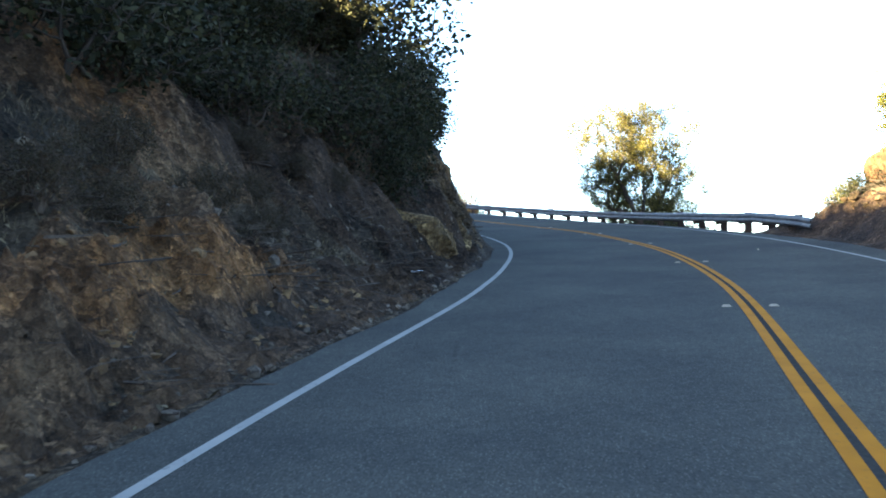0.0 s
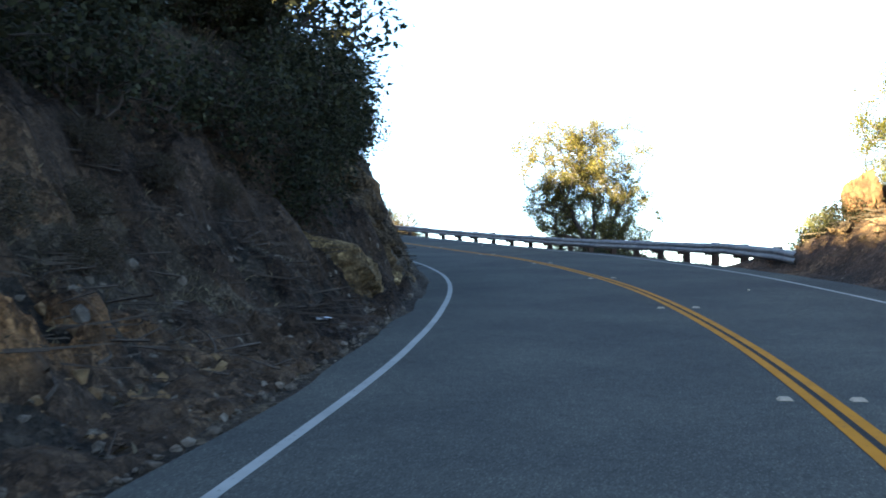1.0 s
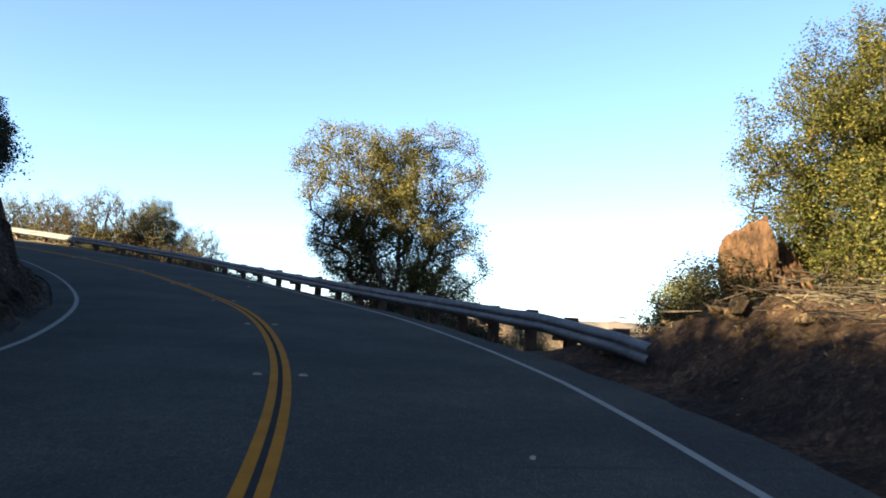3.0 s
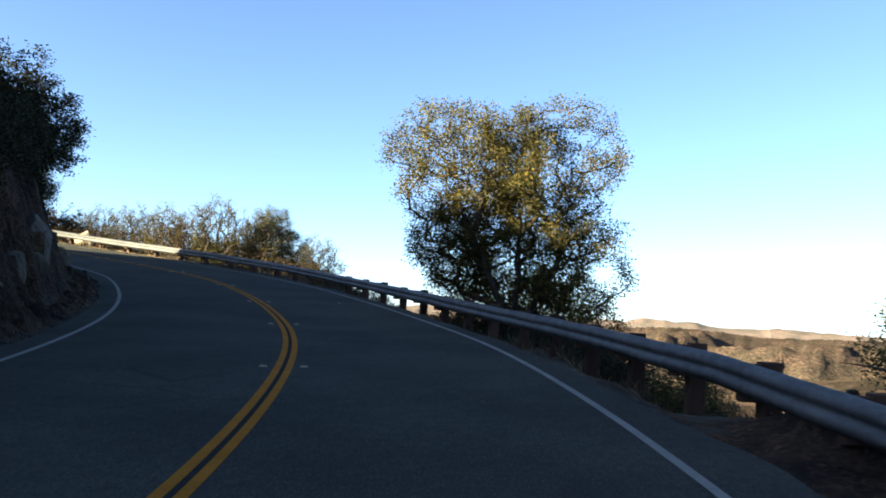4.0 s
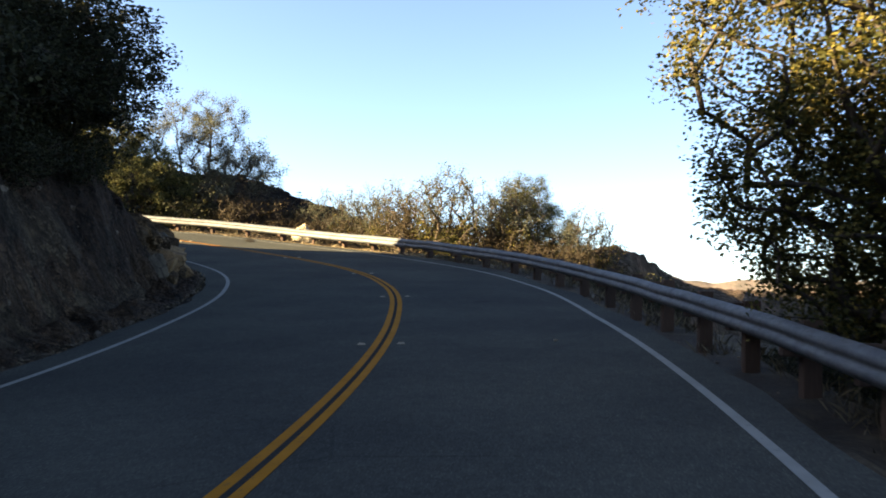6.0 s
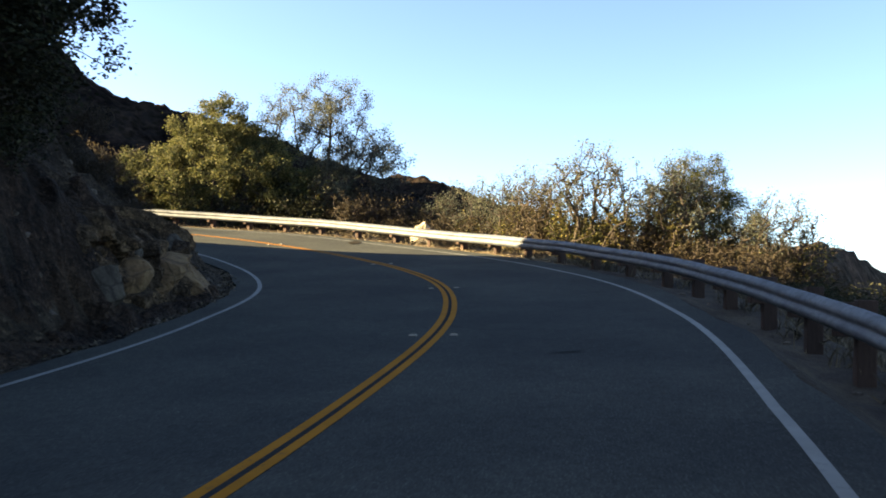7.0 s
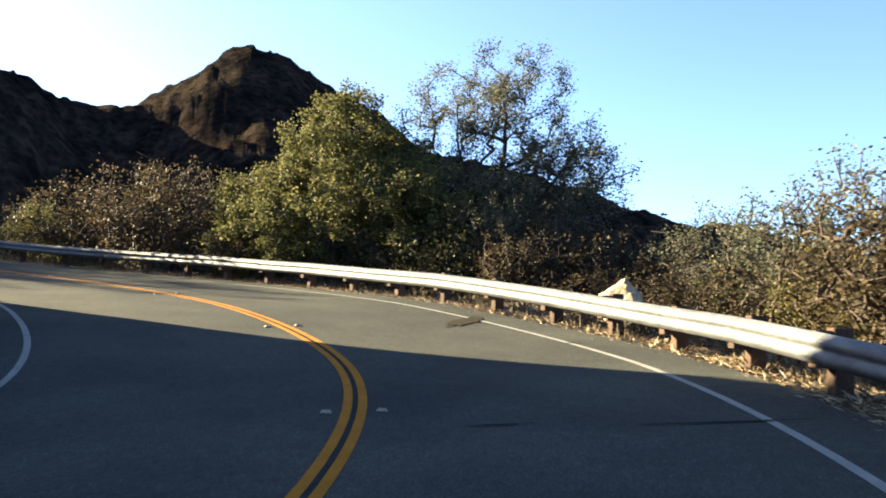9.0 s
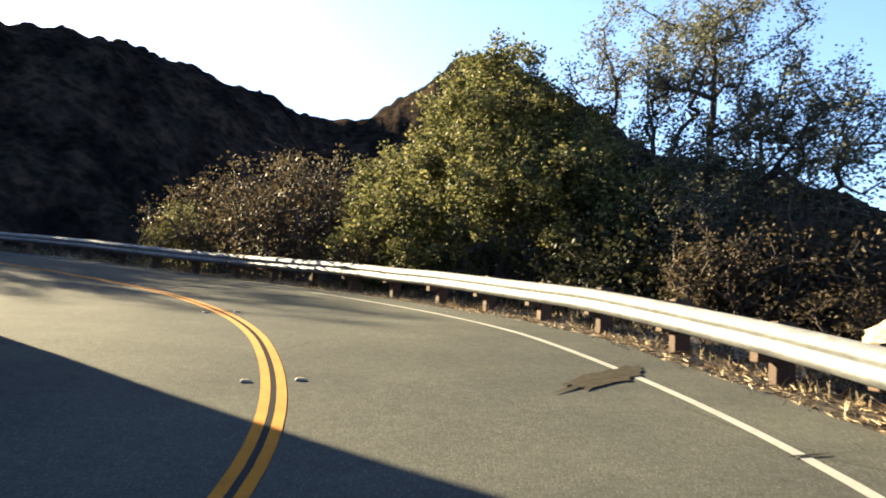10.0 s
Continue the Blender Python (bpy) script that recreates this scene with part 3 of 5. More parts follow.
gap_fill = ribbon("centre_gap", BLACK_PAINT, S0, S1, lambda s: 0 * s - 0.026, lambda s: 0 * s + 0.026, 0.004)
tagged(gap_fill, "black band between the two yellow stripes", "road marking", kind="structure")


# ---- guard rail ----
RAIL_OFFSET = [(20, 4.75), (25, 4.5), (45, 4.4), (60, 4.35), (66, 4.4), (82, 4.4), (130, 4.5)]
RAIL_TOP = [(20, 0.2), (22.6, 0.4), (24.5, 0.52), (27, 0.53), (32, 0.45), (40, 0.41), (48, 0.43), (55, 0.52), (60, 0.59), (72, 0.61), (80, 0.7), (130, 0.76)]
PANEL, SPACING, RAIL_START, RAIL_END = 3.81, 1.905, 22.95, 112.0
# the posts stand a little unevenly: count from the bend, distance along the rail in spacings
POST_COUNT = [(-29, -28.5), (-24, -23.6), (-16, -15.5), (-13, -12.4), (-8, -7.75), (-4, -3.66), (0, 0.12), (7, 7.44), (30, 31.0)]
# the W profile of the beam: height under its top edge, and depth towards the road
W_PROFILE = [(0.0, 0.0), (0.012, 0.022), (0.05, 0.062), (0.085, 0.078), (0.118, 0.066), (0.14, 0.046), (0.156, 0.04), (0.172, 0.046), (0.194, 0.066), (0.227, 0.078), (0.262, 0.062), (0.3, 0.022), (0.312, 0.0)]


def rail_place(s, h=0.0, out=0.0):
    s = np.asarray(s, float)
    return on_road(s, along(RAIL_OFFSET, s) + out, along(RAIL_TOP, s) + h)


def box_bm(w, dp, h, bevel=0.008):
    bm = bmesh.new()
    bmesh.ops.create_cube(bm, size=1.0, matrix=Matrix.Translation((0, 0, h / 2)) @ Matrix.Diagonal((w, dp, h, 1)))
    bmesh.ops.bevel(bm, geom=list(bm.edges), offset=bevel, segments=1, affect="EDGES")
    return bm


def rail_panel_mesh(s0, s1):
    """One sheet of the beam, a little bent and lapped over the next."""
    s = np.linspace(s0 - 0.12, s1 + 0.12, 9)
    rows, n = [], len(W_PROFILE)
    dent = 0.012 * fbm(s * 0.7, 1.0, 0, 2, 41)
    for k, a in enumerate(s):
        lap = 0.004 if k == 0 else 0.0
        for fall, deep in W_PROFILE:
            rows.append(rail_place(a, -fall + dent[k] * 0.6, -deep - lap + dent[k]))
        for fall, deep in reversed(W_PROFILE):
            rows.append(rail_place(a, -fall + dent[k] * 0.6, -deep - lap + dent[k] + 0.006))
    m = 2 * n
    faces = [(k * m + j, k * m + (j + 1) % m, (k + 1) * m + (j + 1) % m, (k + 1) * m + j) for k in range(len(s) - 1) for j in range(m)]
    return mesh_from("rail_panel", rows, faces, True)


def build_guard_rail():
    rail = new("guard_rail")
    rail.location = Vector(rail_place(RAIL_START, -0.7))
    tagged(rail, "weathered galvanised steel guard rail on dark timber posts", "guard rail")
    back = rail.matrix_basis.inverted()
    rng = random.Random(4)
    post_data = bpy.data.meshes.new("post")
    bm = box_bm(0.15, 0.2, 1.55)
    bm.to_mesh(post_data)
    bm.free()
    block_data = bpy.data.meshes.new("block")
    bm = box_bm(0.15, 0.2, 0.36)
    bm.to_mesh(block_data)
    bm.free()
    for data in (post_data, block_data):
        data.materials.append(TIMBER)
    bolt_data = bpy.data.meshes.new("bolt")
    bm = bmesh.new()
    bmesh.ops.create_cone(bm, cap_ends=True, segments=8, radius1=0.02, radius2=0.014, depth=0.02)
    bm.to_mesh(bolt_data)
    bm.free()
    bolt_data.materials.append(STEEL)
    for k in range(int((RAIL_END - RAIL_START) / PANEL)):
        data = rail_panel_mesh(RAIL_START + k * PANEL + (0.6 if k == 0 else 0.0), RAIL_START + (k + 1) * PANEL)
        data.transform(back)
        ob = part_of("rail_panel", data, STEEL, rail)
    runs = np.arange(RAIL_START, RAIL_END, 0.05)
    foot = rail_place(runs, 0.0, 0.25)
    length = np.concatenate([[0], np.cumsum(np.hypot(*np.diff(foot[:, :2], axis=0).T))])
    length -= np.interp(67.4, runs, length)
    for k in range(-26, 24):
        reach = along(POST_COUNT, k) * SPACING
        if not length[0] + 0.8 < reach < length[-1] - 0.5:
            continue
        s = float(np.interp(reach, length, runs))
        a, b = rail_place(s - 0.2), rail_place(s + 0.2)
        turn = math.degrees(math.atan2(b[1] - a[1], b[0] - a[0]))
        lean = (rng.uniform(-1.2, 1.2), rng.uniform(-1.5, 1.5))
        top = rng.uniform(-0.03, 0.025)
        place = rail_place(s, top - 1.55, 0.3)
        post = new("post", post_data)
        post.parent = rail
        post.matrix_basis = back @ pose(*place, lean[0], lean[1], turn)
        place = rail_place(s, top - 0.38, 0.1)
        block = new("block", block_data)
        block.parent = rail
        block.matrix_basis = back @ pose(*place, 0, 0, turn)
        bolt = new("bolt", bolt_data)
        bolt.parent = rail
        bolt.matrix_basis = back @ pose(*rail_place(s, -0.156, -0.02), 90, 0, turn)
    return rail


def build_road_markers():
    """Raised ceramic markers in pairs beside the double line."""
    data = bpy.data.meshes.new("road_marker")
    bm = bmesh.new()
    bmesh.ops.create_cone(bm, cap_ends=True, segments=4, radius1=0.075, radius2=0.045, depth=0.022, matrix=Matrix.Translation((0, 0, 0.011)) @ Matrix.Rotation(radians(45), 4, "Z"))
    bm.to_mesh(data)
    bm.free()
    data.materials.append(plain_material("marker_ceramic", (0.3, 0.26, 0.2), 0.6))
    first = None
    for k in range(14):
        s = MARKER_START + k * MARKER_GAP
        for side in (-0.25, 0.25):
            p = on_road(s, side, 0.001)
            q = on_road(s + 0.3, side, 0.0)
            ob = new("road_marker", data)
            ob.matrix_basis = pose(*p, 0, 0, math.degrees(math.atan2(q[1] - p[1], q[0] - p[0])))
            tagged(ob, "small square grimy raised marker beside yellow line", "road marker", "markers along the centre line")


MARKER_START, MARKER_GAP = -2.96, 6.48
guard_rail = build_guard_rail()
build_road_markers()


# ---- plants ----
def ellipsoid_points(rng, blobs, count):
    """Random places in a union of ellipsoids (centre, radii), more towards their skins."""
    sizes = np.array([b[1][0] * b[1][1] * b[1][2] for b in blobs]) ** 0.75
    pick = rng.choice(len(blobs), count, p=sizes / sizes.sum())
    v = rng.normal(size=(count, 3))
    v /= np.linalg.norm(v, axis=1)[:, None]
    r = rng.random(count) ** 0.42
    centre = np.array([b[0] for b in blobs], float)[pick]
    radii = np.array([b[1] for b in blobs], float)[pick]
    return centre + v * r[:, None] * radii


def grow(rng, stems, tips, knee=0.35, bend=0.12):
    """Joins every tip to the nearest wood that stands nearer to the root. Returns nodes and parents."""
    nodes, parents = [], []
    root = np.array(stems[0][0], float)
    for stem in stems:
        last = 0 if nodes else -1
        pts = [np.array(p, float) for p in stem]
        for a, b in zip(pts[:-1], pts[1:]):
            n = max(1, int(np.linalg.norm(b - a) / knee))
            if not nodes:
                nodes.append(a)
                parents.append(-1)
                last = 0
            for k in range(1, n + 1):
                nodes.append(a + (b - a) * k / n + rng.normal(size=3) * 0.03)
                parents.append(last)
                last = len(nodes) - 1
    order = np.argsort(np.linalg.norm(tips - root, axis=1))
    store = np.zeros((len(nodes) + len(tips) * 14 + 10, 3))
    store[: len(nodes)] = nodes
    far = np.zeros(len(store))
    far[: len(nodes)] = np.linalg.norm(store[: len(nodes)] - root, axis=1)
    count = len(nodes)
    ends = []
    for k in order:
        tip = tips[k]
        gap = np.linalg.norm(store[:count] - tip, axis=1)
        reach = np.linalg.norm(tip - root)
        cost = gap + 0.35 * np.clip(far[:count] - reach + 0.25, 0, None) + 0.12 * np.clip(store[:count, 2] - tip[2], 0, None)
        j = int(cost.argmin())
        a = store[j].copy()
        n = int(np.clip(gap[j] / knee, 1, 12))
        sag = rng.normal(size=3) * bend * gap[j]
        last = j
        for i in range(1, n + 1):
            t = i / n
            p = a + (tip - a) * t + sag * 4 * t * (1 - t) * 0.6 + rng.normal(size=3) * 0.02
            store[count] = p
            far[count] = np.linalg.norm(p - root)
            parents.append(last)
            last = count
            count += 1
        ends.append(last)
    return store[:count], np.array(parents), np.array(ends)


def thickness(parents, ends, tip, power=2.3):
    r = np.zeros(len(parents))
    acc = np.zeros(len(parents))
    acc[ends] += tip**power
    for k in range(len(parents) - 1, 0, -1):
        acc[k] = max(acc[k], tip**power)
        acc[parents[k]] += acc[k]
    return acc ** (1 / power)


def tubes(name, nodes, parents, radii, chosen, sides):
    """Tapered tubes for the chosen pieces of wood, as one mesh."""
    if len(chosen) == 0:
        return None
    a, b = nodes[parents[chosen]], nodes[chosen]
    ra = np.minimum(radii[parents[chosen]], radii[chosen] * 1.5)
    rb = radii[chosen]
    way = b - a
    way /= np.linalg.norm(way, axis=1)[:, None] + 1e-9
    ref = np.where(np.abs(way[:, 2:3]) < 0.9, np.array([[0, 0, 1.0]]), np.array([[1.0, 0, 0]]))
    u = np.cross(way, ref)
    u /= np.linalg.norm(u, axis=1)[:, None]
    v = np.cross(way, u)
    ang = np.arange(sides) * 2 * math.pi / sides
    ring = u[:, None] * np.cos(ang)[None, :, None] + v[:, None] * np.sin(ang)[None, :, None]
    low = a[:, None] - way[:, None] * (ra * 0.3)[:, None, None] + ring * ra[:, None, None]
    high = b[:, None] + ring * rb[:, None, None]
    n = len(chosen)
    places = np.concatenate([low, high], 1).reshape(-1, 3)
    base = np.arange(n)[:, None] * 2 * sides
    j = np.arange(sides)[None]
    k = (j + 1) % sides
    quads = np.stack([base + j, base + k, base + sides + k, base + sides + j], -1).reshape(-1, 4)
    data = bpy.data.meshes.new(name)
    data.vertices.add(len(places))
    data.vertices.foreach_set("co", places.astype(np.float32).ravel())
    m = len(quads)
    data.loops.add(m * 4)
    data.loops.foreach_set("vertex_index", quads.astype(np.int32).ravel())
    data.polygons.add(m)
    data.polygons.foreach_set("loop_start", np.arange(0, m * 4, 4, dtype=np.int32))
    data.polygons.foreach_set("loop_total", np.full(m, 4, dtype=np.int32))
    data.polygons.foreach_set("use_smooth", np.ones(m, dtype=bool))
    data.update(calc_edges=True)
    return data


def leaves(name, rng, centres, per, size, scatter, long=1.7):
    """Folded leaf blades, turned all ways, in loose clumps round the twig ends."""
    n = len(centres) * per
    at = np.repeat(centres, per, axis=0) + rng.normal(size=(n, 3)).clip(-1.5, 1.5) * np.array(scatter) * (0.6 + 0.8 * rng.random((n, 1)))
    out = rng.normal(size=(n, 3))
    out[:, 2] *= 0.6
    out /= np.linalg.norm(out, axis=1)[:, None]
    side = np.cross(out, rng.normal(size=(n, 3)))
    side /= np.linalg.norm(side, axis=1)[:, None] + 1e-9
    fold = np.cross(out, side)
    w = size * (0.6 + 0.8 * rng.random((n, 1)))
    tip = at + out * w * long
    mid = at + out * w * long * 0.5
    quads = np.stack([at, mid + side * w * 0.5 + fold * w * 0.12, tip, mid - side * w * 0.5 + fold * w * 0.12], 1)
    return quads_mesh(name, quads)


def build_plant(name, label, category, seed, stems, blobs, tips, leaf, bark, per=60, size=0.05, scatter=0.22, twig=0.006, bare=0.0, gaps=0.0, knee=0.35, group="", trunk_from=0.035):
    """A tree or shrub about its root: trunk, branches and a crown of single leaves."""
    rng = np.random.default_rng(seed)
    points = ellipsoid_points(rng, blobs, tips)
    if gaps:
        n = value_noise(points[:, 0] * 0.9, points[:, 1] * 0.9, points[:, 2] * 0.9, seed)
        points = points[n > gaps - 0.8]
    nodes, parents, ends = grow(rng, stems, points, knee)
    radii = thickness(parents, ends, twig)
    thing = new(name)
    tagged(thing, label, category, group)
    every = np.arange(1, len(nodes))
    thick = every[radii[1:] >= trunk_from]
    thin = every[radii[1:] < trunk_from]
    data = tubes("trunk", nodes, parents, radii, thick, 8)
    if data:
        part_of("trunk", data, bark, thing)
    data = tubes("branchwork", nodes, parents, radii, thin, 4)
    if data:
        tagged(part_of("branchwork", data, bark, thing), kind="stuff")
    leafy = ends[rng.random(len(ends)) >= bare]
    centres = nodes[leafy]
    if isinstance(leaf, (list, tuple)):
        for k, (m, share) in enumerate(leaf):
            pick = share(centres)
            if pick.any():
                part_of("crown", leaves("crown", rng, centres[pick], per, size, scatter), m, thing)["kind"] = "stuff"
    else:
        part_of("crown", leaves("crown", rng, centres, per, size, scatter), leaf, thing)["kind"] = "stuff"
    return thing


def ground_at(x, y):
    return float(ground_height(np.array([x]), np.array([y]))[0][0])


def plant_at(ob, x, y, turn=0.0, size=1.0, sink=0.1, tall=1.0):
    ob.matrix_basis = pose(x, y, ground_at(x, y) - sink, 0, 0, turn) @ Matrix.Diagonal((size, size, size * tall, 1))
    return ob


def copy_plant(ob, x, y, turn, size, sink=0.1):
    made = copy_thing(ob, pose(x, y, ground_at(x, y) - sink, 0, 0, turn))
    made.scale = (size, size, size)
    return made


# ---- rocks ----
def rock_bm(seed, radii, planes=16, detail=4, rough=0.06, cut=(0.5, 0.95)):
    """A faceted rock: a ball cut by random planes, then weathered and cracked."""
    rng = np.random.default_rng(seed)
    bm = bmesh.new()
    bmesh.ops.create_icosphere(bm, subdivisions=detail, radius=1.0)
    normals = rng.normal(size=(planes, 3))
    normals /= np.linalg.norm(normals, axis=1)[:, None]
    deep = rng.uniform(*cut, planes)
    v = np.array([x.co[:] for x in bm.verts])
    dots = v @ normals.T
    lim = np.where(dots > 0.05, deep[None] / np.maximum(dots, 0.05), 9).min(1)
    p = v * np.minimum(lim, 1.1)[:, None]
    q = p * 2.6 + seed * 1.37
    ridge = 1 - np.abs(fbm(q[:, 0], q[:, 1], q[:, 2], 4, seed))
    p *= (1 + rough * (ridge - 0.6) * 1.6 + rough * 0.5 * fbm(q[:, 0] * 3, q[:, 1] * 3, q[:, 2] * 3, 3, seed + 5))[:, None]
    p *= np.array(radii)
    for vert, co in zip(bm.verts, p):
        vert.co = co
    return bm


def build_rock(name, label, category, seed, place, radii, material, turn=(0, 0, 0), planes=16, detail=4, rough=0.06, group=""):
    ob = part(name, rock_bm(seed, radii, planes, detail, rough), material)
    ob.matrix_basis = pose(*place, *turn)
    return tagged(ob, label, category, group)


def build_rock_face(seed, s0, s1, foot, lean, height, block, proud, material, label, crest=0.35, blocks=0, tones=()):
    """One broken rock face against the cut: tilted facets parted by steps and cracks, with jutting blocks."""
    rng = np.random.default_rng(seed)
    step = min(0.07, block / 7)
    ss, hh = np.arange(s0, s1 + step, step), np.arange(-0.35, height + 1e-6, step)
    gs, gh = np.meshgrid(ss, hh)
    us = gs + 0.16 * block * fbm(gs / block, gh / block, 0, 3, seed)
    uh = gh + 0.16 * block * fbm(gs / block, gh / block, 5, 3, seed + 3)
    out = np.zeros(gs.shape)
    for k, (size, amp) in enumerate(((block, 1.0), (block * 0.4, 0.25))):
        n = int((s1 - s0 + 1) * (height + 1) / size**2)
        cs, ch = rng.uniform(s0 - 0.5, s1 + 0.5, n), rng.uniform(-0.6, height + 0.4, n)
        lift, ts, th = rng.uniform(-0.5, 0.5, n), rng.normal(0, 0.55, n), rng.normal(-0.15, 0.5, n)
        near = np.stack([(us - a) ** 2 + ((uh - b) * 0.75 + (us - a) * 0.35) ** 2 for a, b in zip(cs, ch)]).argmin(0)
        out += amp * proud * (lift[near] + (ts[near] * (us - cs[near]) + th[near] * (uh - ch[near])) / size).clip(-1, 1)
    out += 0.3 * proud * fbm(gs * 4, gh * 4, 0, 4, seed + 9)
    out += 0.5 * proud * fbm(gs * 0.45, gh * 0.45, 0, 2, seed + 13)
    top = height * (1 - crest * (0.5 + 0.5 * fbm(gs * 0.6, 0, 0, 3, seed + 21) + 0.45 * fbm(gs * 2.4, 0, 0, 3, seed + 25)))
    sink = smoothstep(0, 0.6 * block, gs - s0) * smoothstep(0, 0.6 * block, s1 - gs) * smoothstep(0.0, 0.5 * block, top - gh)
    d = -(foot + lean * gh) + out * sink + 0.25 * proud - 1.7 * (1 - sink)
    places = on_road(gs.ravel(), d.ravel(), gh.ravel())
    base = on_road((s0 + s1) / 2, -foot)
    m = len(ss)
    i = (np.arange(len(hh) - 1)[:, None] * m + np.arange(m - 1)[None]).ravel()
    data = mesh_from("rock_outcrop", places - base, np.stack([i, i + 1, i + m + 1, i + m], 1).tolist())
    data.flip_normals()
    ob = part_of("rock_outcrop", data, material)
    ob.location = base
    for k in range(blocks):
        bs, bh = rng.uniform(s0 + 0.5, s1 - 0.5), rng.uniform(0.1, height * (0.95 - crest))
        wide = block * rng.uniform(0.8, 1.5)
        piece = part("block", rock_bm(seed * 40 + k, (wide, wide * 0.62, wide * rng.uniform(0.6, 1.1)), 9, 4, 0.035, (0.36, 0.66)), tones[k % len(tones)], ob)
        ahead = on_road(bs + 0.1, 0) - on_road(bs - 0.1, 0)
        at = on_road(bs, -(foot + lean * bh) + 0.22 * proud - 0.14 * wide, bh) - base
        piece.matrix_basis = pose(*at, rng.uniform(-18, 18), rng.uniform(-35, 35), math.degrees(math.atan2(ahead[1], ahead[0])) + rng.uniform(-25, 25))
    return tagged(ob, label, "rock", "rock faces in the road cut")


def pebbles(u, v, size, seed):
    """Heights of rounded stones of mixed size, one to each cell of a jittered grid."""
    best = np.zeros(u.shape)
    iu, iv = np.floor(u / size).astype(np.int64), np.floor(v / size).astype(np.int64)
    for a in (-1, 0, 1):
        for b in (-1, 0, 1):
            cu, cv = iu + a, iv + b
            pu, pv = (cu + lattice(cu, cv, cu * 0, seed)) * size, (cv + lattice(cu, cv, cu * 0, seed + 1)) * size
            r = size * (0.15 + 0.6 * lattice(cu, cv, cu * 0, seed + 2) ** 2)
            flat = 0.35 + 0.6 * lattice(cu, cv, cu * 0, seed + 3)
            gap = np.maximum(np.abs(u - pu), np.abs(v - pv)) * 0.5 + np.hypot(u - pu, v - pv) * 0.5
            best = np.maximum(best, np.minimum(np.clip(r - gap, 0, None), r * flat))
    return best


def build_bank_skin(s0, s1, d0, d1, step, material, label):
    """The rough stony skin of the near cut bank: rubble over earth, with an ochre band."""
    gs, gd = np.meshgrid(np.arange(s0, s1, step), np.arange(d0, d1, step))
    places = on_road(gs.ravel(), -(gd + along(LANE_LEFT, gs) - 3.47).ravel())
    z = ground_height(places[:, 0], places[:, 1])[0].reshape(gs.shape)
    lift = z - places[:, 2].reshape(gs.shape) + 0.16 * fbm(gs * 0.9, gd * 0.9, 0, 4, 57)
    crest = 1.35 * smoothstep(13.0, 7.0, gs) + 0.12 * fbm(gs * 1.6, 0, 0, 3, 58)
    ochre = smoothstep(0.3, 0.5, lift) * smoothstep(0.0, 0.26, crest - lift)
    above = smoothstep(5.1, 5.9, gd)
    rib = fbm((gd + 0.55 * gs) * 0.75, (gs - 0.55 * gd) * 0.16, 0, 4, 71)
    rough = (0.7 + 0.5 * fbm(gs * 0.4, gd * 0.6, 0, 3, 51)) * (1 - 0.45 * above) + 0.95 * ochre
    up = 0.9 * pebbles(gs, gd, 0.6, 5) * (1 - 0.85 * ochre) + 1.2 * pebbles(gs, gd, 0.26, 9) + 0.9 * pebbles(gs, gd, 0.15, 15) + 0.8 * pebbles(gs, gd, 0.11, 19) * ochre
    up = up * np.clip(rough, 0.15, 1.3) + 0.05 * fbm(gs * 2.2, gd * 2.2, 0, 4, 61) + 0.03
    up = up + 0.3 * np.clip(rib, -0.6, 1.0) * above + 0.04 * ochre
    ochre = np.maximum(ochre, 0.75 * smoothstep(0.15, 0.55, rib) * above * smoothstep(0.0, 0.5, fbm(gs * 1.3, gd * 1.3, 0, 3, 83) + 0.25))
    fade = smoothstep(0, 0.5, gs - s0) * smoothstep(0, 0.5, s1 - gs) * smoothstep(0, 0.2, gd - d0) * smoothstep(0, 0.4, d1 - gd)
    z = z + up * fade - 0.12 * (1 - fade)
    places[:, 2] = z.ravel()
    m = gs.shape[1]
    i = (np.arange(gs.shape[0] - 1)[:, None] * m + np.arange(m - 1)[None]).ravel()
    data = mesh_from("bank", places, np.stack([i, i + 1, i + m + 1, i + m], 1).tolist())
    if data.polygons[0].normal.z < 0:
        data.flip_normals()
    data.attributes.new("ochre", "FLOAT", "POINT").data.foreach_set("value", ochre.ravel().astype(np.float32))
    return tagged(part_of("bank", data, material), label, "bank", kind="structure")


# ---- the trees and shrubs ----
def tops(level, above):
    return (lambda c: c[:, 2] > level + 0.35 * np.sin(c[:, 0] * 3 + c[:, 1] * 2)) if above else (lambda c: c[:, 2] <= level + 0.35 * np.sin(c[:, 0] * 3 + c[:, 1] * 2))


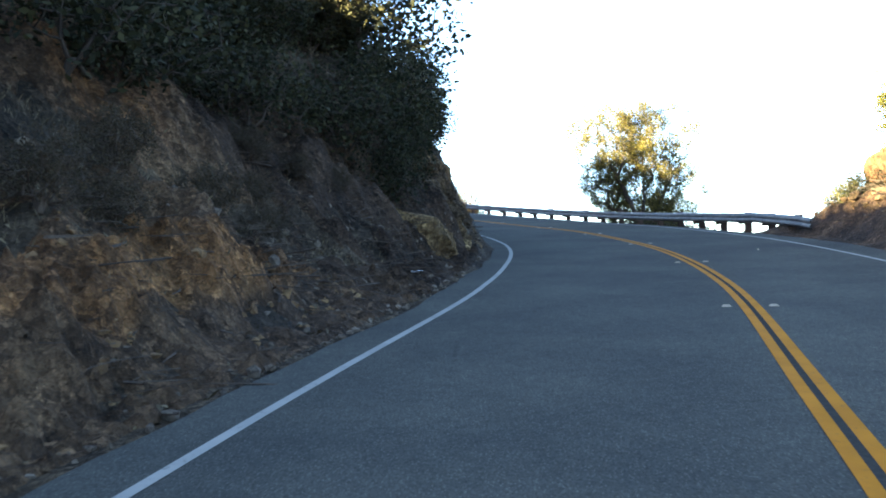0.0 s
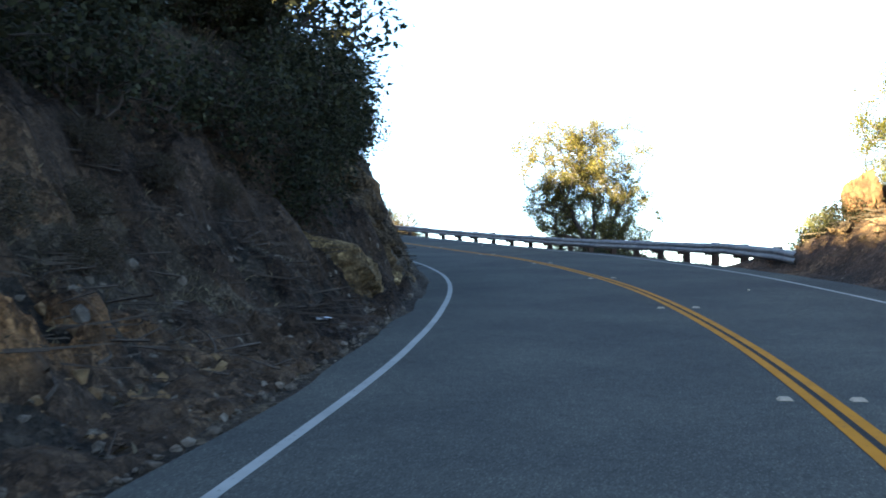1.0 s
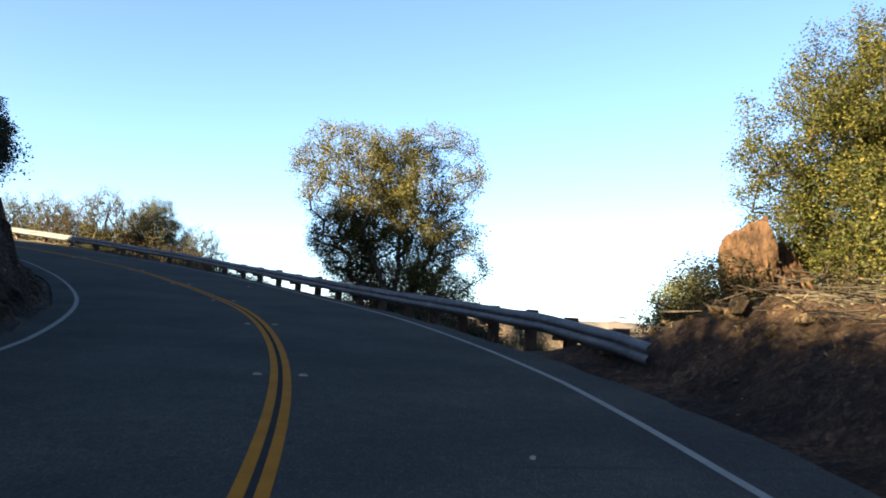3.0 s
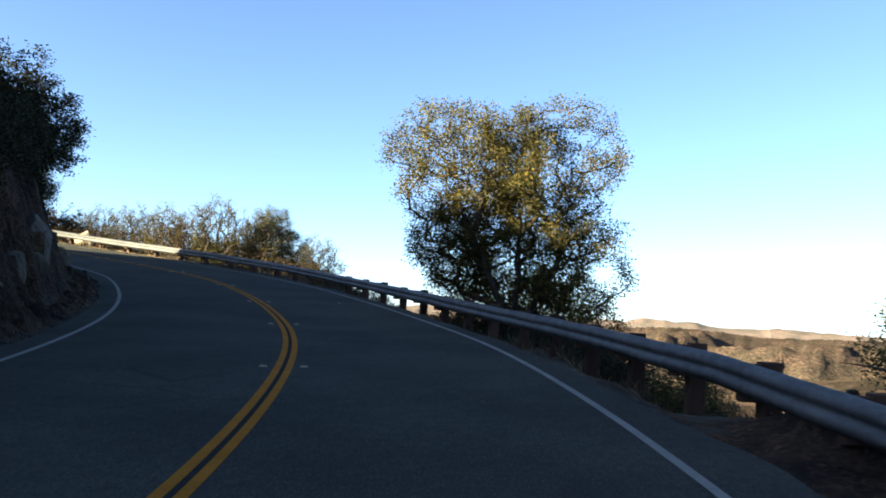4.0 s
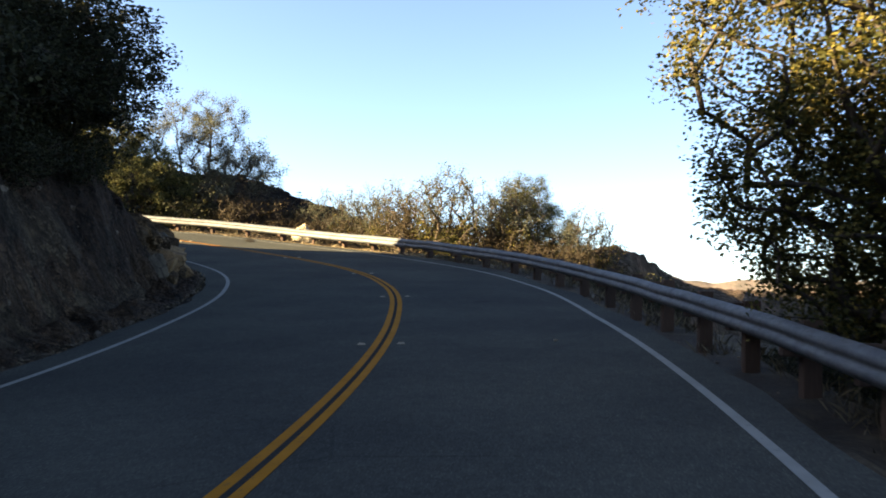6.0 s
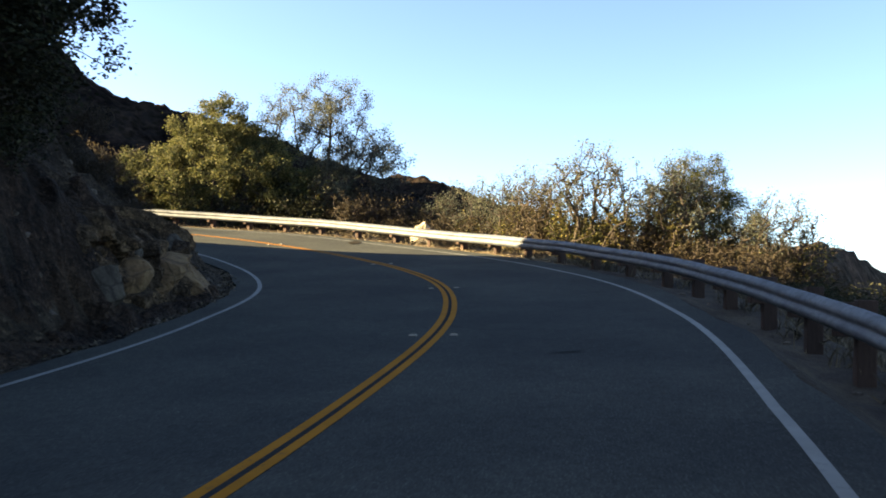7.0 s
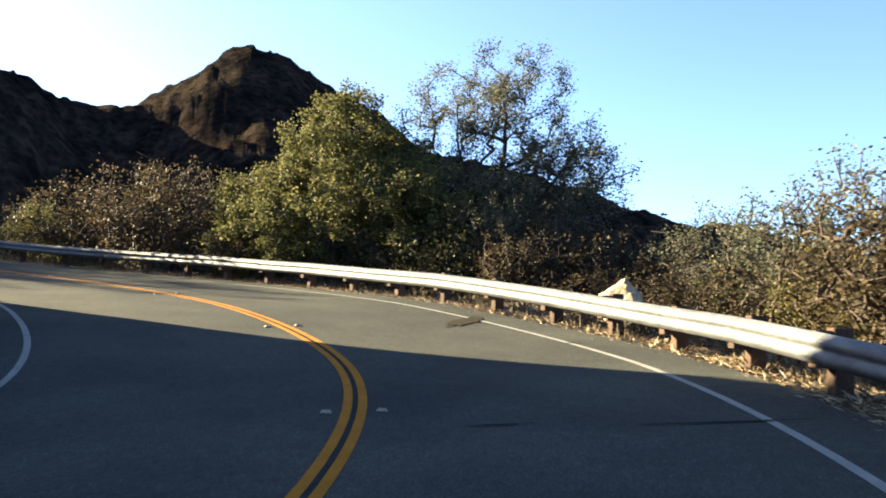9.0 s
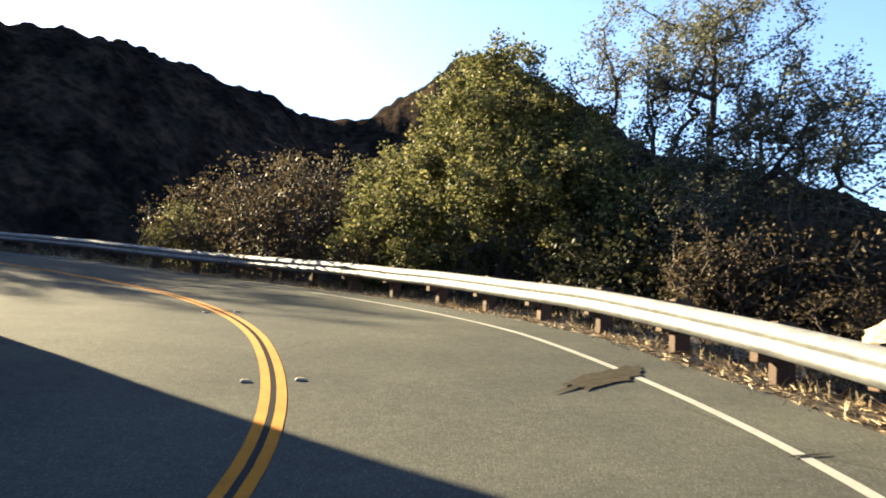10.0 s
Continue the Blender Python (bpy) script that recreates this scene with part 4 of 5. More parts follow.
# the lone tree behind the rail, several stems
lone_tree = build_plant(
    "tree", "tall many-stemmed olive-green tree with golden crown behind guard rail", "tree", 7,
    [[(0, 0, 0), (0.1, 0, 1.2), (-0.5, 0.1, 2.6), (-1.3, 0, 4.3), (-1.6, 0.2, 6.0)], [(0, 0, 0), (0.3, 0.1, 1.4), (0.3, -0.1, 3.2), (0.2, 0, 5.6), (0.4, 0, 7.0)],
     [(0, 0, 0), (0.6, -0.1, 1.2), (1.3, 0, 2.8), (1.7, -0.2, 4.4), (2.0, 0, 6.2)]],
    [((-1.7, 0, 5.6), (1.8, 1.9, 1.9)), ((1.35, 0, 5.9), (1.8, 1.8, 1.8)), ((0.1, 0.3, 5.0), (2.0, 2.0, 2.0)), ((0.1, 0, 6.1), (1.5, 1.6, 1.4)), ((-1.1, 0.5, 4.0), (1.7, 1.5, 1.1)), ((1.3, 0.4, 4.0), (1.9, 1.6, 1.2)), ((0.2, 1.2, 2.8), (2.3, 1.9, 1.4)), ((2.0, 0, 2.7), (1.5, 1.5, 1.5)), ((-1.2, 1.2, 3.2), (1.5, 1.3, 1.2)), ((0.0, 1.7, 1.8), (1.5, 1.2, 1.0)), ((1.5, 0.5, 1.4), (2.0, 1.7, 1.1)), ((0.9, 1.2, 1.4), (1.9, 1.5, 1.1)), ((-0.3, 1.4, 2.3), (1.9, 1.4, 1.1))],
    1500, LONE_LEAF, DARK_BARK, 125, 0.037, 0.16, 0.0085, gaps=0.26)
plant_at(lone_tree, 9.1, 40.7, 0, 0.97, tall=0.94)

green_oak = build_plant(
    "oak_tree", "broad rounded green oak in low sun behind guard rail", "tree", 12,
    [[(0, 0, 0), (0.2, 0, 1.5), (0.3, 0, 3.6), (0.2, 0, 5.6)], [(0, 0, 0), (-1.0, 0.2, 1.6), (-2.4, 0, 3.0)], [(0, 0, 0), (1.0, 0.1, 1.5), (2.3, 0, 3.0)]],
    [((0.6, 0, 5.3), (1.5, 1.6, 1.5)), ((-0.9, 0.2, 4.6), (1.5, 1.5, 1.4)), ((1.6, 0, 4.3), (1.5, 1.6, 1.5)), ((-2.6, 0, 3.2), (1.8, 1.8, 1.4)), ((-3.6, 0, 2.2), (1.4, 1.5, 1.2)), ((2.6, 0, 3.2), (2.0, 2.0, 1.7)), ((0, -0.6, 2.8), (3.4, 2.2, 1.8)), ((3.8, 0, 2.2), (1.8, 1.8, 1.6)), ((-1.8, -0.8, 1.4), (2.6, 1.6, 1.2))],
    900, OLIVE_LEAF, DARK_BARK, 110, 0.058, 0.14, 0.007, gaps=0.4)
plant_at(green_oak, -23.2, 68.0, 15, tall=0.93)

airy_tree = build_plant(
    "tree", "open-crowned grey tree with sparse leaves and visible limbs", "tree", 19,
    [[(0, 0, 0), (0.2, 0, 2.0), (-0.4, 0, 4.0), (-0.9, 0.2, 6.5)], [(0, 0, 0), (0.6, 0.1, 2.2), (1.1, 0, 4.2), (1.2, -0.2, 6.8)], [(0, 0, 0), (1.0, 0, 1.8), (2.4, 0, 3.6), (3.4, 0, 4.8)]],
    [((-0.6, 0, 6.2), (1.9, 1.8, 1.7)), ((1.3, 0, 6.6), (1.7, 1.7, 1.7)), ((2.6, 0, 4.6), (1.9, 1.6, 1.3)), ((0.4, 0, 4.4), (2.6, 2.0, 1.4)), ((3.9, 0, 4.0), (1.3, 1.2, 0.9))],
    430, GREY_LEAF, DARK_BARK, 130, 0.042, 0.17, 0.012, gaps=0.5)
plant_at(airy_tree, -19.4, 70.4, 10, 1.0)

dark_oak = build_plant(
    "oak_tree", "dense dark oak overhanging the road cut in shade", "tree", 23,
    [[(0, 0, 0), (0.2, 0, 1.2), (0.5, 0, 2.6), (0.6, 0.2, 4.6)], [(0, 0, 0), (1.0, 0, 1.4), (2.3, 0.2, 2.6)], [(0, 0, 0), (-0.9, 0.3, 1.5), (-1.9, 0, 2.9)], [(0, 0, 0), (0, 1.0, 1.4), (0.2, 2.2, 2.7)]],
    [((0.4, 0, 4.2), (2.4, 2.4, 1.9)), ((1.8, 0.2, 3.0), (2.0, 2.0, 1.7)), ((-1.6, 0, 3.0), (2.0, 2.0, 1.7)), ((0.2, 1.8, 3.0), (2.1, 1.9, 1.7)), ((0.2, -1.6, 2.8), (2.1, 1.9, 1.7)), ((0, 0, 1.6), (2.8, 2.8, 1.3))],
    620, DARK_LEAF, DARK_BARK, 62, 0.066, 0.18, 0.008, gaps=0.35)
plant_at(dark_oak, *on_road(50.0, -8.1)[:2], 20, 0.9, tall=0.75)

gold_oak = build_plant(
    "oak_tree", "yellow-green sunlit oak above the mound", "tree", 31,
    [[(0, 0, 0), (0.1, 0, 1.4), (0.3, 0, 3.4), (0.2, 0, 5.4)], [(0, 0, 0), (-0.9, 0, 1.5), (-2.0, 0.2, 3.2)], [(0, 0, 0), (1.0, 0, 1.4), (2.0, 0, 3.0)]],
    [((0, 0, 5.2), (2.0, 2.0, 1.9)), ((-1.5, 0.2, 3.6), (1.9, 1.9, 1.8)), ((1.6, 0, 3.6), (2.0, 2.0, 1.8)), ((0, 0, 2.0), (2.7, 2.4, 1.6))],
    760, GOLD_LEAF, DARK_BARK, 200, 0.036, 0.17, 0.009, gaps=0.25)
plant_at(gold_oak, 16.7, 27.8, 0, 0.88)

leafy_shrub = build_plant(
    "shrub", "leafy green shrub on the slope", "shrub", 37,
    [[(0, 0, 0), (0.1, 0, 0.5), (0.2, 0, 1.1)], [(0, 0, 0), (-0.3, 0.1, 0.6), (-0.6, 0, 1.0)], [(0, 0, 0), (0.3, 0.2, 0.5), (0.6, 0.3, 0.9)]],
    [((0, 0, 1.1), (1.0, 1.0, 0.9)), ((0.5, 0, 0.8), (0.8, 0.8, 0.7)), ((-0.5, 0.2, 0.8), (0.8, 0.8, 0.7))],
    170, OLIVE_LEAF, DARK_BARK, 75, 0.034, 0.14, 0.004, gaps=0.2, knee=0.2, trunk_from=0.02)
russet_shrub = build_plant(
    "shrub", "russet brown dry shrub with tangled twigs", "shrub", 43,
    [[(0, 0, 0), (0.1, 0, 0.6), (0.1, 0, 1.3)], [(0, 0, 0), (-0.4, 0.1, 0.7), (-0.9, 0, 1.2)], [(0, 0, 0), (0.4, 0.1, 0.6), (0.9, 0.1, 1.1)], [(0, 0, 0), (0.1, 0.5, 0.6), (0.1, 0.9, 1.1)]],
    [((0, 0, 1.2), (1.3, 1.2, 0.9)), ((0.8, 0, 0.9), (0.9, 0.9, 0.8)), ((-0.8, 0, 0.9), (0.9, 0.9, 0.8))],
    380, RUSSET_LEAF, TWIG_BARK, 26, 0.034, 0.1, 0.0075, bare=0.25, gaps=0.2, knee=0.2, trunk_from=0.02)
bare_shrub = build_plant(
    "shrub", "tall gnarled shrub with bare upper twigs and olive leaves", "shrub", 47,
    [[(0, 0, 0), (0.1, 0, 1.0), (0.2, 0, 2.3)], [(0, 0, 0), (-0.3, 0.1, 1.0), (-0.8, 0, 2.1)], [(0, 0, 0), (0.4, 0.1, 0.9), (0.9, 0.1, 1.9)]],
    [((0.1, 0, 2.2), (0.8, 0.8, 1.0)), ((0.8, 0, 1.8), (0.7, 0.7, 0.9)), ((-0.7, 0, 1.9), (0.7, 0.7, 0.9)), ((0, 0, 1.0), (1.1, 1.0, 0.7))],
    420, [(LONE_LEAF, tops(1.6, False)), (GREY_LEAF, tops(1.6, True))], TWIG_BARK, 24, 0.032, 0.09, 0.0075, bare=0.15, gaps=0.3, knee=0.22, trunk_from=0.02)
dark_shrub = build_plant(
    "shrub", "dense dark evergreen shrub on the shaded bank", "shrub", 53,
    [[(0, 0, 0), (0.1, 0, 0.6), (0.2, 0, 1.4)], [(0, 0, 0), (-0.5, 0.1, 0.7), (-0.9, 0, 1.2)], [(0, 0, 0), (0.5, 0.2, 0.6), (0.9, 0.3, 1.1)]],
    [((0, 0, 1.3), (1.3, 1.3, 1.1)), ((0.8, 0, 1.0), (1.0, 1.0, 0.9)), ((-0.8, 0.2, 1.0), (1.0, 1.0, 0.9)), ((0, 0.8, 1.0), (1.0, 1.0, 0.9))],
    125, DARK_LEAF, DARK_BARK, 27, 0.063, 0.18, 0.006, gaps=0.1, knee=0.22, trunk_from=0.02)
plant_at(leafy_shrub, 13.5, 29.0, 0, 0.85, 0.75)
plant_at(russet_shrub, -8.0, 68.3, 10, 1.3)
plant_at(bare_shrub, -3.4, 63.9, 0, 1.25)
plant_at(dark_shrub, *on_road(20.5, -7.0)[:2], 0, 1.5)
gold_shrub = build_plant(
    "shrub", "sunlit yellow-green shrub on the mound", "shrub", 59,
    [[(0, 0, 0), (0.1, 0, 0.6), (0.2, 0, 1.3)], [(0, 0, 0), (-0.4, 0.1, 0.7), (-0.8, 0, 1.1)], [(0, 0, 0), (0.4, 0.2, 0.6), (0.8, 0.3, 1.0)]],
    [((0, 0, 1.2), (1.2, 1.2, 1.0)), ((0.7, 0, 0.9), (0.9, 0.9, 0.8)), ((-0.7, 0.2, 0.9), (0.9, 0.9, 0.8))],
    230, GOLD_LEAF, DARK_BARK, 110, 0.028, 0.17, 0.007, gaps=0.4, knee=0.22, trunk_from=0.02)
plant_at(gold_shrub, 16.2, 28.6, 30, 1.2)

# left bank: dark shrubs and oaks above the cut, thicker towards the top
bank_rng = random.Random(21)
BRUSH_EDGE = [(-12, -9.4), (5, -9.0), (10, -8.0), (15, -6.9), (19, -6.4), (27, -6.5), (34, -6.2), (42, -6.6), (50, -7.0), (56, -7.2), (64, -8.0), (130, -8.0)]
row = 0
for s in np.arange(-8, 60, 2.4):
    for out, size in ((0.0, 0.9), (2.0, 0.95), (4.4, 1.05)):
        if s > 54 or (out == 0 and bank_rng.random() < 0.12) or (out > 4 and s > 12) or (out == 2.0 and row % 2 and s > 8):
            continue
        x, y, _ = on_road(s + bank_rng.uniform(-0.6, 0.6), along(BRUSH_EDGE, s) - out + bank_rng.uniform(-0.4, 0.4))
        copy_plant(dark_shrub, x, y, bank_rng.uniform(0, 360), size * bank_rng.uniform(0.8, 1.15))
    row += 1
for s in np.arange(17.5, 25.0, 0.95):
    x, y, _ = on_road(s, -5.75 - 0.4 * bank_rng.random())
    copy_plant(dark_shrub, x, y, bank_rng.uniform(0, 360), bank_rng.uniform(0.55, 0.75), 0.3)
for s in (44.0, 46.2, 48.4, 50.6):
    x, y, _ = on_road(s, -7.0)
    copy_plant(dark_shrub, x, y, s * 57, 0.75)
for s in np.arange(45.2, 50.4, 1.3):
    x, y, _ = on_road(s, -6.1 - 0.4 * bank_rng.random())
    copy_plant(dark_shrub, x, y, bank_rng.uniform(0, 360), bank_rng.uniform(0.42, 0.55), 0.25)
for s in np.arange(1.5, 19.0, 1.1):
    x, y, _ = on_road(s, -bank_rng.uniform(5.7, 7.2))
    copy_plant(russet_shrub, x, y, bank_rng.uniform(0, 360), bank_rng.uniform(0.22, 0.42), 0.03)
for s, d, size in ((60.5, -6.3, 0.4), (61.4, -7.2, 0.45), (62.3, -6.4, 0.35), (63.0, -7.4, 0.45), (64.0, -6.8, 0.35), (61.8, -8.3, 0.5), (63.8, -8.3, 0.45)):
    x, y, _ = on_road(s, d)
    copy_plant(russet_shrub, x, y, s * 83, size, 0.05)
for s, d, size in ((62, -9.0, 0.8), (68, -11, 1.0), (73, -12, 1.0), (97, -8, 1.1)):
    x, y, _ = on_road(s, d)
    copy_plant(dark_shrub, x, y, s * 31, size)
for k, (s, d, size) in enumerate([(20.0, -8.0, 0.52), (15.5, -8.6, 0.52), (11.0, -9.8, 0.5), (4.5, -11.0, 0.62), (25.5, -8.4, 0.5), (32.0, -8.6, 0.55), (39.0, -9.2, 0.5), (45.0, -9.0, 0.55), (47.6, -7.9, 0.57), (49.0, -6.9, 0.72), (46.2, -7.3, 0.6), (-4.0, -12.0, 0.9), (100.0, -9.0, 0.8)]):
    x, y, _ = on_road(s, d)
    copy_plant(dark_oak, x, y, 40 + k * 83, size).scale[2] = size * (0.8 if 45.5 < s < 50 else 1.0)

# behind the rail on the outside of the bend
for ob, places in (
    (russet_shrub, [(-16.6, 70.6, 1.8), (-14.6, 71.2, 1.7), (-12.6, 71.6, 1.5), (-18.2, 70.2, 1.9), (10.9, 27.0, 0.42), (11.6, 27.6, 0.5), (15.5, 26.4, 0.75), (12.6, 33.0, 0.8), (13.5, 31.5, 0.95), (-15.4, 68.6, 1.1), (-16.2, 70.0, 1.5), (-20.4, 69.6, 1.2), (-13.8, 70.6, 1.3), (2.6, 65.5, 0.95), (-5.4, 65.6, 1.3), (-1.8, 64.6, 1.3), (1.6, 63.0, 0.95), (0.9, 66.4, 1.2), (0.2, 63.6, 0.95), (-3.4, 66.4, 1.3), (-10.8, 68.7, 1.1), (-13.2, 69.2, 1.0), (-31.0, 65.6, 2.1), (-28.6, 67.2, 2.0), (-34.5, 64.5, 1.9), (0.5, 66.8, 1.3), (-25.6, 66.6, 0.9)]),
    (bare_shrub, [(1.9, 64.6, 1.1), (-17.0, 69.4, 1.2), (-6.6, 66.6, 1.2), (-9.2, 69.5, 1.25), (-1.2, 65.4, 1.4), (-11.6, 70.6, 1.2)]),
    (gold_oak, [(-0.9, 66.6, 0.68), (1.4, 68.4, 0.4), (-4.6, 67.6, 0.36)]),
    (leafy_shrub, [(13.8, 29.5, 0.85), (15.8, 24.9, 0.95), (16.3, 23.6, 0.9), (-3.2, 64.4, 0.8), (-36.5, 63.3, 1.3), (12.0, 35.0, 0.9), (13.0, 31.0, 0.9)]),
    # two unseen oaks beyond the bend, added to cast shadow streaks on the road
    (dark_oak, [(-54.0, 49.0, 1.6), (-59.0, 49.6, 1.6)]),
    # the first eight take dark leaves to stand for shade behind the rail
    (dark_shrub, [(2.9, 61.6, 0.6), (3.8, 60.2, 0.6), (4.0, 62.6, 0.75), (5.0, 59.0, 0.7), (2.3, 61.9, 0.45), (1.3, 62.7, 0.45), (3.2, 60.7, 0.45), (4.1, 59.2, 0.5), (13.0, 28.4, 0.5), (13.5, 27.9, 0.6), (-17.6, 68.2, 1.0), (-19.4, 70.6, 1.7), (9.6, 41.6, 0.8), (8.9, 39.6, 0.6), (10.5, 42.2, 0.8), (8.3, 43.6, 0.5), (11.6, 40.8, 0.8), (12.3, 39.2, 0.7), (10.9, 37.2, 0.6), (-18.4, 69.6, 1.5), (-23.6, 69.6, 1.3), (-21.0, 71.4, 1.5), (11.0, 43.0, 0.9), (11.2, 38.0, 0.8), (12.2, 27.6, 0.5), (11.4, 28.8, 0.6), (12.4, 30.0, 0.7), (9.5, 38.2, 0.5), (10.0, 36.4, 0.5), (10.3, 34.4, 0.5), (8.7, 42.8, 0.5), (7.9, 44.9, 0.45), (10.7, 40.0, 0.7), (9.7, 44.0, 0.7), (-14.6, 72.6, 1.5)]),
    (gold_shrub, [(-3.6, 64.0, 0.5), (-2.9, 63.7, 0.4), (15.4, 22.4, 1.4), (15.4, 20.2, 1.3), (15.6, 18.0, 1.4), (16.9, 25.2, 1.6), (15.0, 16.0, 1.3), (15.2, 13.5, 1.3), (16.8, 26.4, 1.2)]),
    (gold_oak, [(18.7, 26.8, 1.05), (18.5, 22.5, 1.1), (17.5, 17.0, 1.05)]),
):
    for k, (x, y, size) in enumerate(places):
        copy_plant(ob, x, y, 25 + k * 71, size)


# ---- rocks ----
def rock_at(s, d, h):
    p = on_road(s, d)
    return (p[0], p[1], p[2] + h)


build_rock("boulder", "rough orange boulder on top of the mound", "boulder", 3, (14.2, 28.0, 3.45), (0.72, 0.72, 1.2), ORANGE_ROCK, (0, -12, 40), 18, 5, 0.1)
build_rock("boulder", "tall orange boulder split from its neighbour by a cleft", "boulder", 14, (15.0, 28.0, 3.15), (0.66, 0.66, 1.2), ORANGE_ROCK, (6, -24, 10), 18, 5, 0.1)
build_rock("boulder", "pale cream boulder behind the guard rail", "boulder", 8, (-11.0, 66.8, 5.75), (0.56, 0.36, 0.56), PALE_ROCK, (0, 30, 20), 7, 4, 0.035)
build_rock("boulder", "smooth grey-brown boulder bulging out of the cut bank", "boulder", 33, rock_at(41.05, -5.5, 1.3), (0.95, 0.62, 0.7), WEATHERED_ROCK, (8, -22, 95), 9, 5, 0.05)
build_rock("boulder", "rounded ochre-brown boulder at the foot of the bank", "boulder", 35, rock_at(40.1, -5.2, 0.3), (1.15, 0.6, 0.75), BROWN_ROCK, (0, 12, 100), 10, 5, 0.06)
build_rock("boulder", "flat pale sandstone slab lying on the mound", "boulder", 37, rock_at(18.5, 6.6, 1.1), (0.8, 0.5, 0.32), PALE_ROCK, (4, -10, 30), 12, 4, 0.05)
for args in (
    (11, 19.4, 28.2, 4.35, 0.46, 3.0, 0.55, 0.28, BROWN_ROCK, "steep craggy brown rock cliff at the bend of the cut", 0.35, 4, (GREY_BLOCK, OCHRE_BLOCK, BROWN_ROCK)),
    (12, 16.4, 21.0, 4.46, 0.4, 1.6, 0.95, 0.26, YELLOW_ROCK, "broken ochre rock lump at the foot of the cliff", 0.45, 0),
    (14, 50.2, 56.6, 4.8, 0.52, 1.7, 0.55, 0.32, MIXED_ROCK, "jagged ochre rock face at the inside of the bend", 0.35, 9, (OCHRE_BLOCK, GREY_BLOCK, MIXED_ROCK)),
    (15, 35.0, 41.0, 5.15, 0.45, 1.5, 0.9, 0.45, BROWN_ROCK, "shaded pale brown rock face in the cut", 0.35, 8, (GREY_BLOCK, BROWN_ROCK)),
):
    build_rock_face(*args)
build_bank_skin(-4.0, 11.6, 4.05, 9.6, 0.04, STONY_BANK, "stony brown cut bank with a crumbling ochre band")
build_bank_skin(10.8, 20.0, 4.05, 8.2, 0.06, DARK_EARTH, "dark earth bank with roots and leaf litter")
build_bank_skin(27.0, 56.0, 4.05, 6.8, 0.08, DARK_EARTH, "leaf-strewn cut bank under the brush, its tones darkened as shade")


# ---- loose stones, grass, litter ----
def scatter_blades(name, label, rng, spots, tall, wide, material, lie=0.0):
    """Thin bent blades standing or lying at the spots, as one mesh."""
    n = len(spots)
    z = ground_height(spots[:, 0], spots[:, 1])[0]
    base = np.stack([spots[:, 0], spots[:, 1], z - 0.01], 1)
    turn = rng.random(n) * 2 * math.pi
    h = tall * (0.4 + rng.random(n))
    tilt = np.clip(rng.normal(0.45, 0.3, n) + lie, 0.05, 1.5)
    way = np.stack([np.cos(turn) * np.sin(tilt), np.sin(turn) * np.sin(tilt), np.cos(tilt) + 0.02], 1)
    side = np.stack([-np.sin(turn), np.cos(turn), np.zeros(n)], 1) * (wide * (0.6 + 0.8 * rng.random(n)))[:, None]
    mid = base + way * (h * 0.55)[:, None] + (0, 0, 0.01)
    tip = base + way * h[:, None] - np.stack([0 * h, 0 * h, h * 0.12 * (1 - lie)], 1)
    tip[:, 2] = np.maximum(tip[:, 2], z + 0.005)
    quads = np.stack([base - side * 0.5, base + side * 0.5, tip, mid - side * 0.5], 1)
    return tagged(part_of(name, quads_mesh(name, quads), material), label, "grass", kind="stuff")


def road_spots(rng, count, s0, s1, d0, d1, clump=0.0):
    s, d = rng.uniform(s0, s1, count), d0 + (d1 - d0) * rng.random(count)
    if clump:
        groups = rng.integers(0, max(1, count // 22), count)
        cs, cd = rng.uniform(s0, s1, count // 22 + 1), d0 + (d1 - d0) * rng.random(count // 22 + 1)
        s, d = cs[groups] + rng.normal(size=count) * clump, cd[groups] + rng.normal(size=count) * clump
    return on_road(s, d)[:, :2]


litter_rng = np.random.default_rng(77)
DRY_GRASS = Nodes("dry_grass", 0.85, 0, 0.2)
DRY_GRASS = DRY_GRASS.done(DRY_GRASS.ramp(DRY_GRASS.island(), [(0.0, (0.028, 0.022, 0.014)), (0.6, (0.07, 0.054, 0.033)), (1.0, (0.18, 0.14, 0.08))]))
scatter_blades("dry_grass", "tufts of dry grass on the shaded bank", litter_rng, road_spots(litter_rng, 18000, -6, 27, -5.2, -9.0, 0.12), 0.14, 0.006, DRY_GRASS)
scatter_blades("dry_grass", "dry grass and brush on the mound", litter_rng, road_spots(litter_rng, 5000, 8, 27, 5.2, 9.0, 0.12), 0.12, 0.006, DRY_GRASS, 0.7)
scatter_blades("dry_grass", "thin dry grass on the slope behind the rail", litter_rng, road_spots(litter_rng, 21000, 29, 100, 4.7, 9.0, 0.14), 0.28, 0.01, DRY_GRASS)
scatter_blades("straw_litter", "pale straw and dead leaves lying under the rail", litter_rng, road_spots(litter_rng, 36000, 60.5, 94, 4.3, 6.1, 0.3), 0.17, 0.008, STRAW, 1.0)
scatter_blades("leaf_litter", "brown leaf litter along the foot of the bank", litter_rng, road_spots(litter_rng, 9000, 0, 64, -4.15, -5.0), 0.09, 0.03, DRY_GRASS, 0.85)


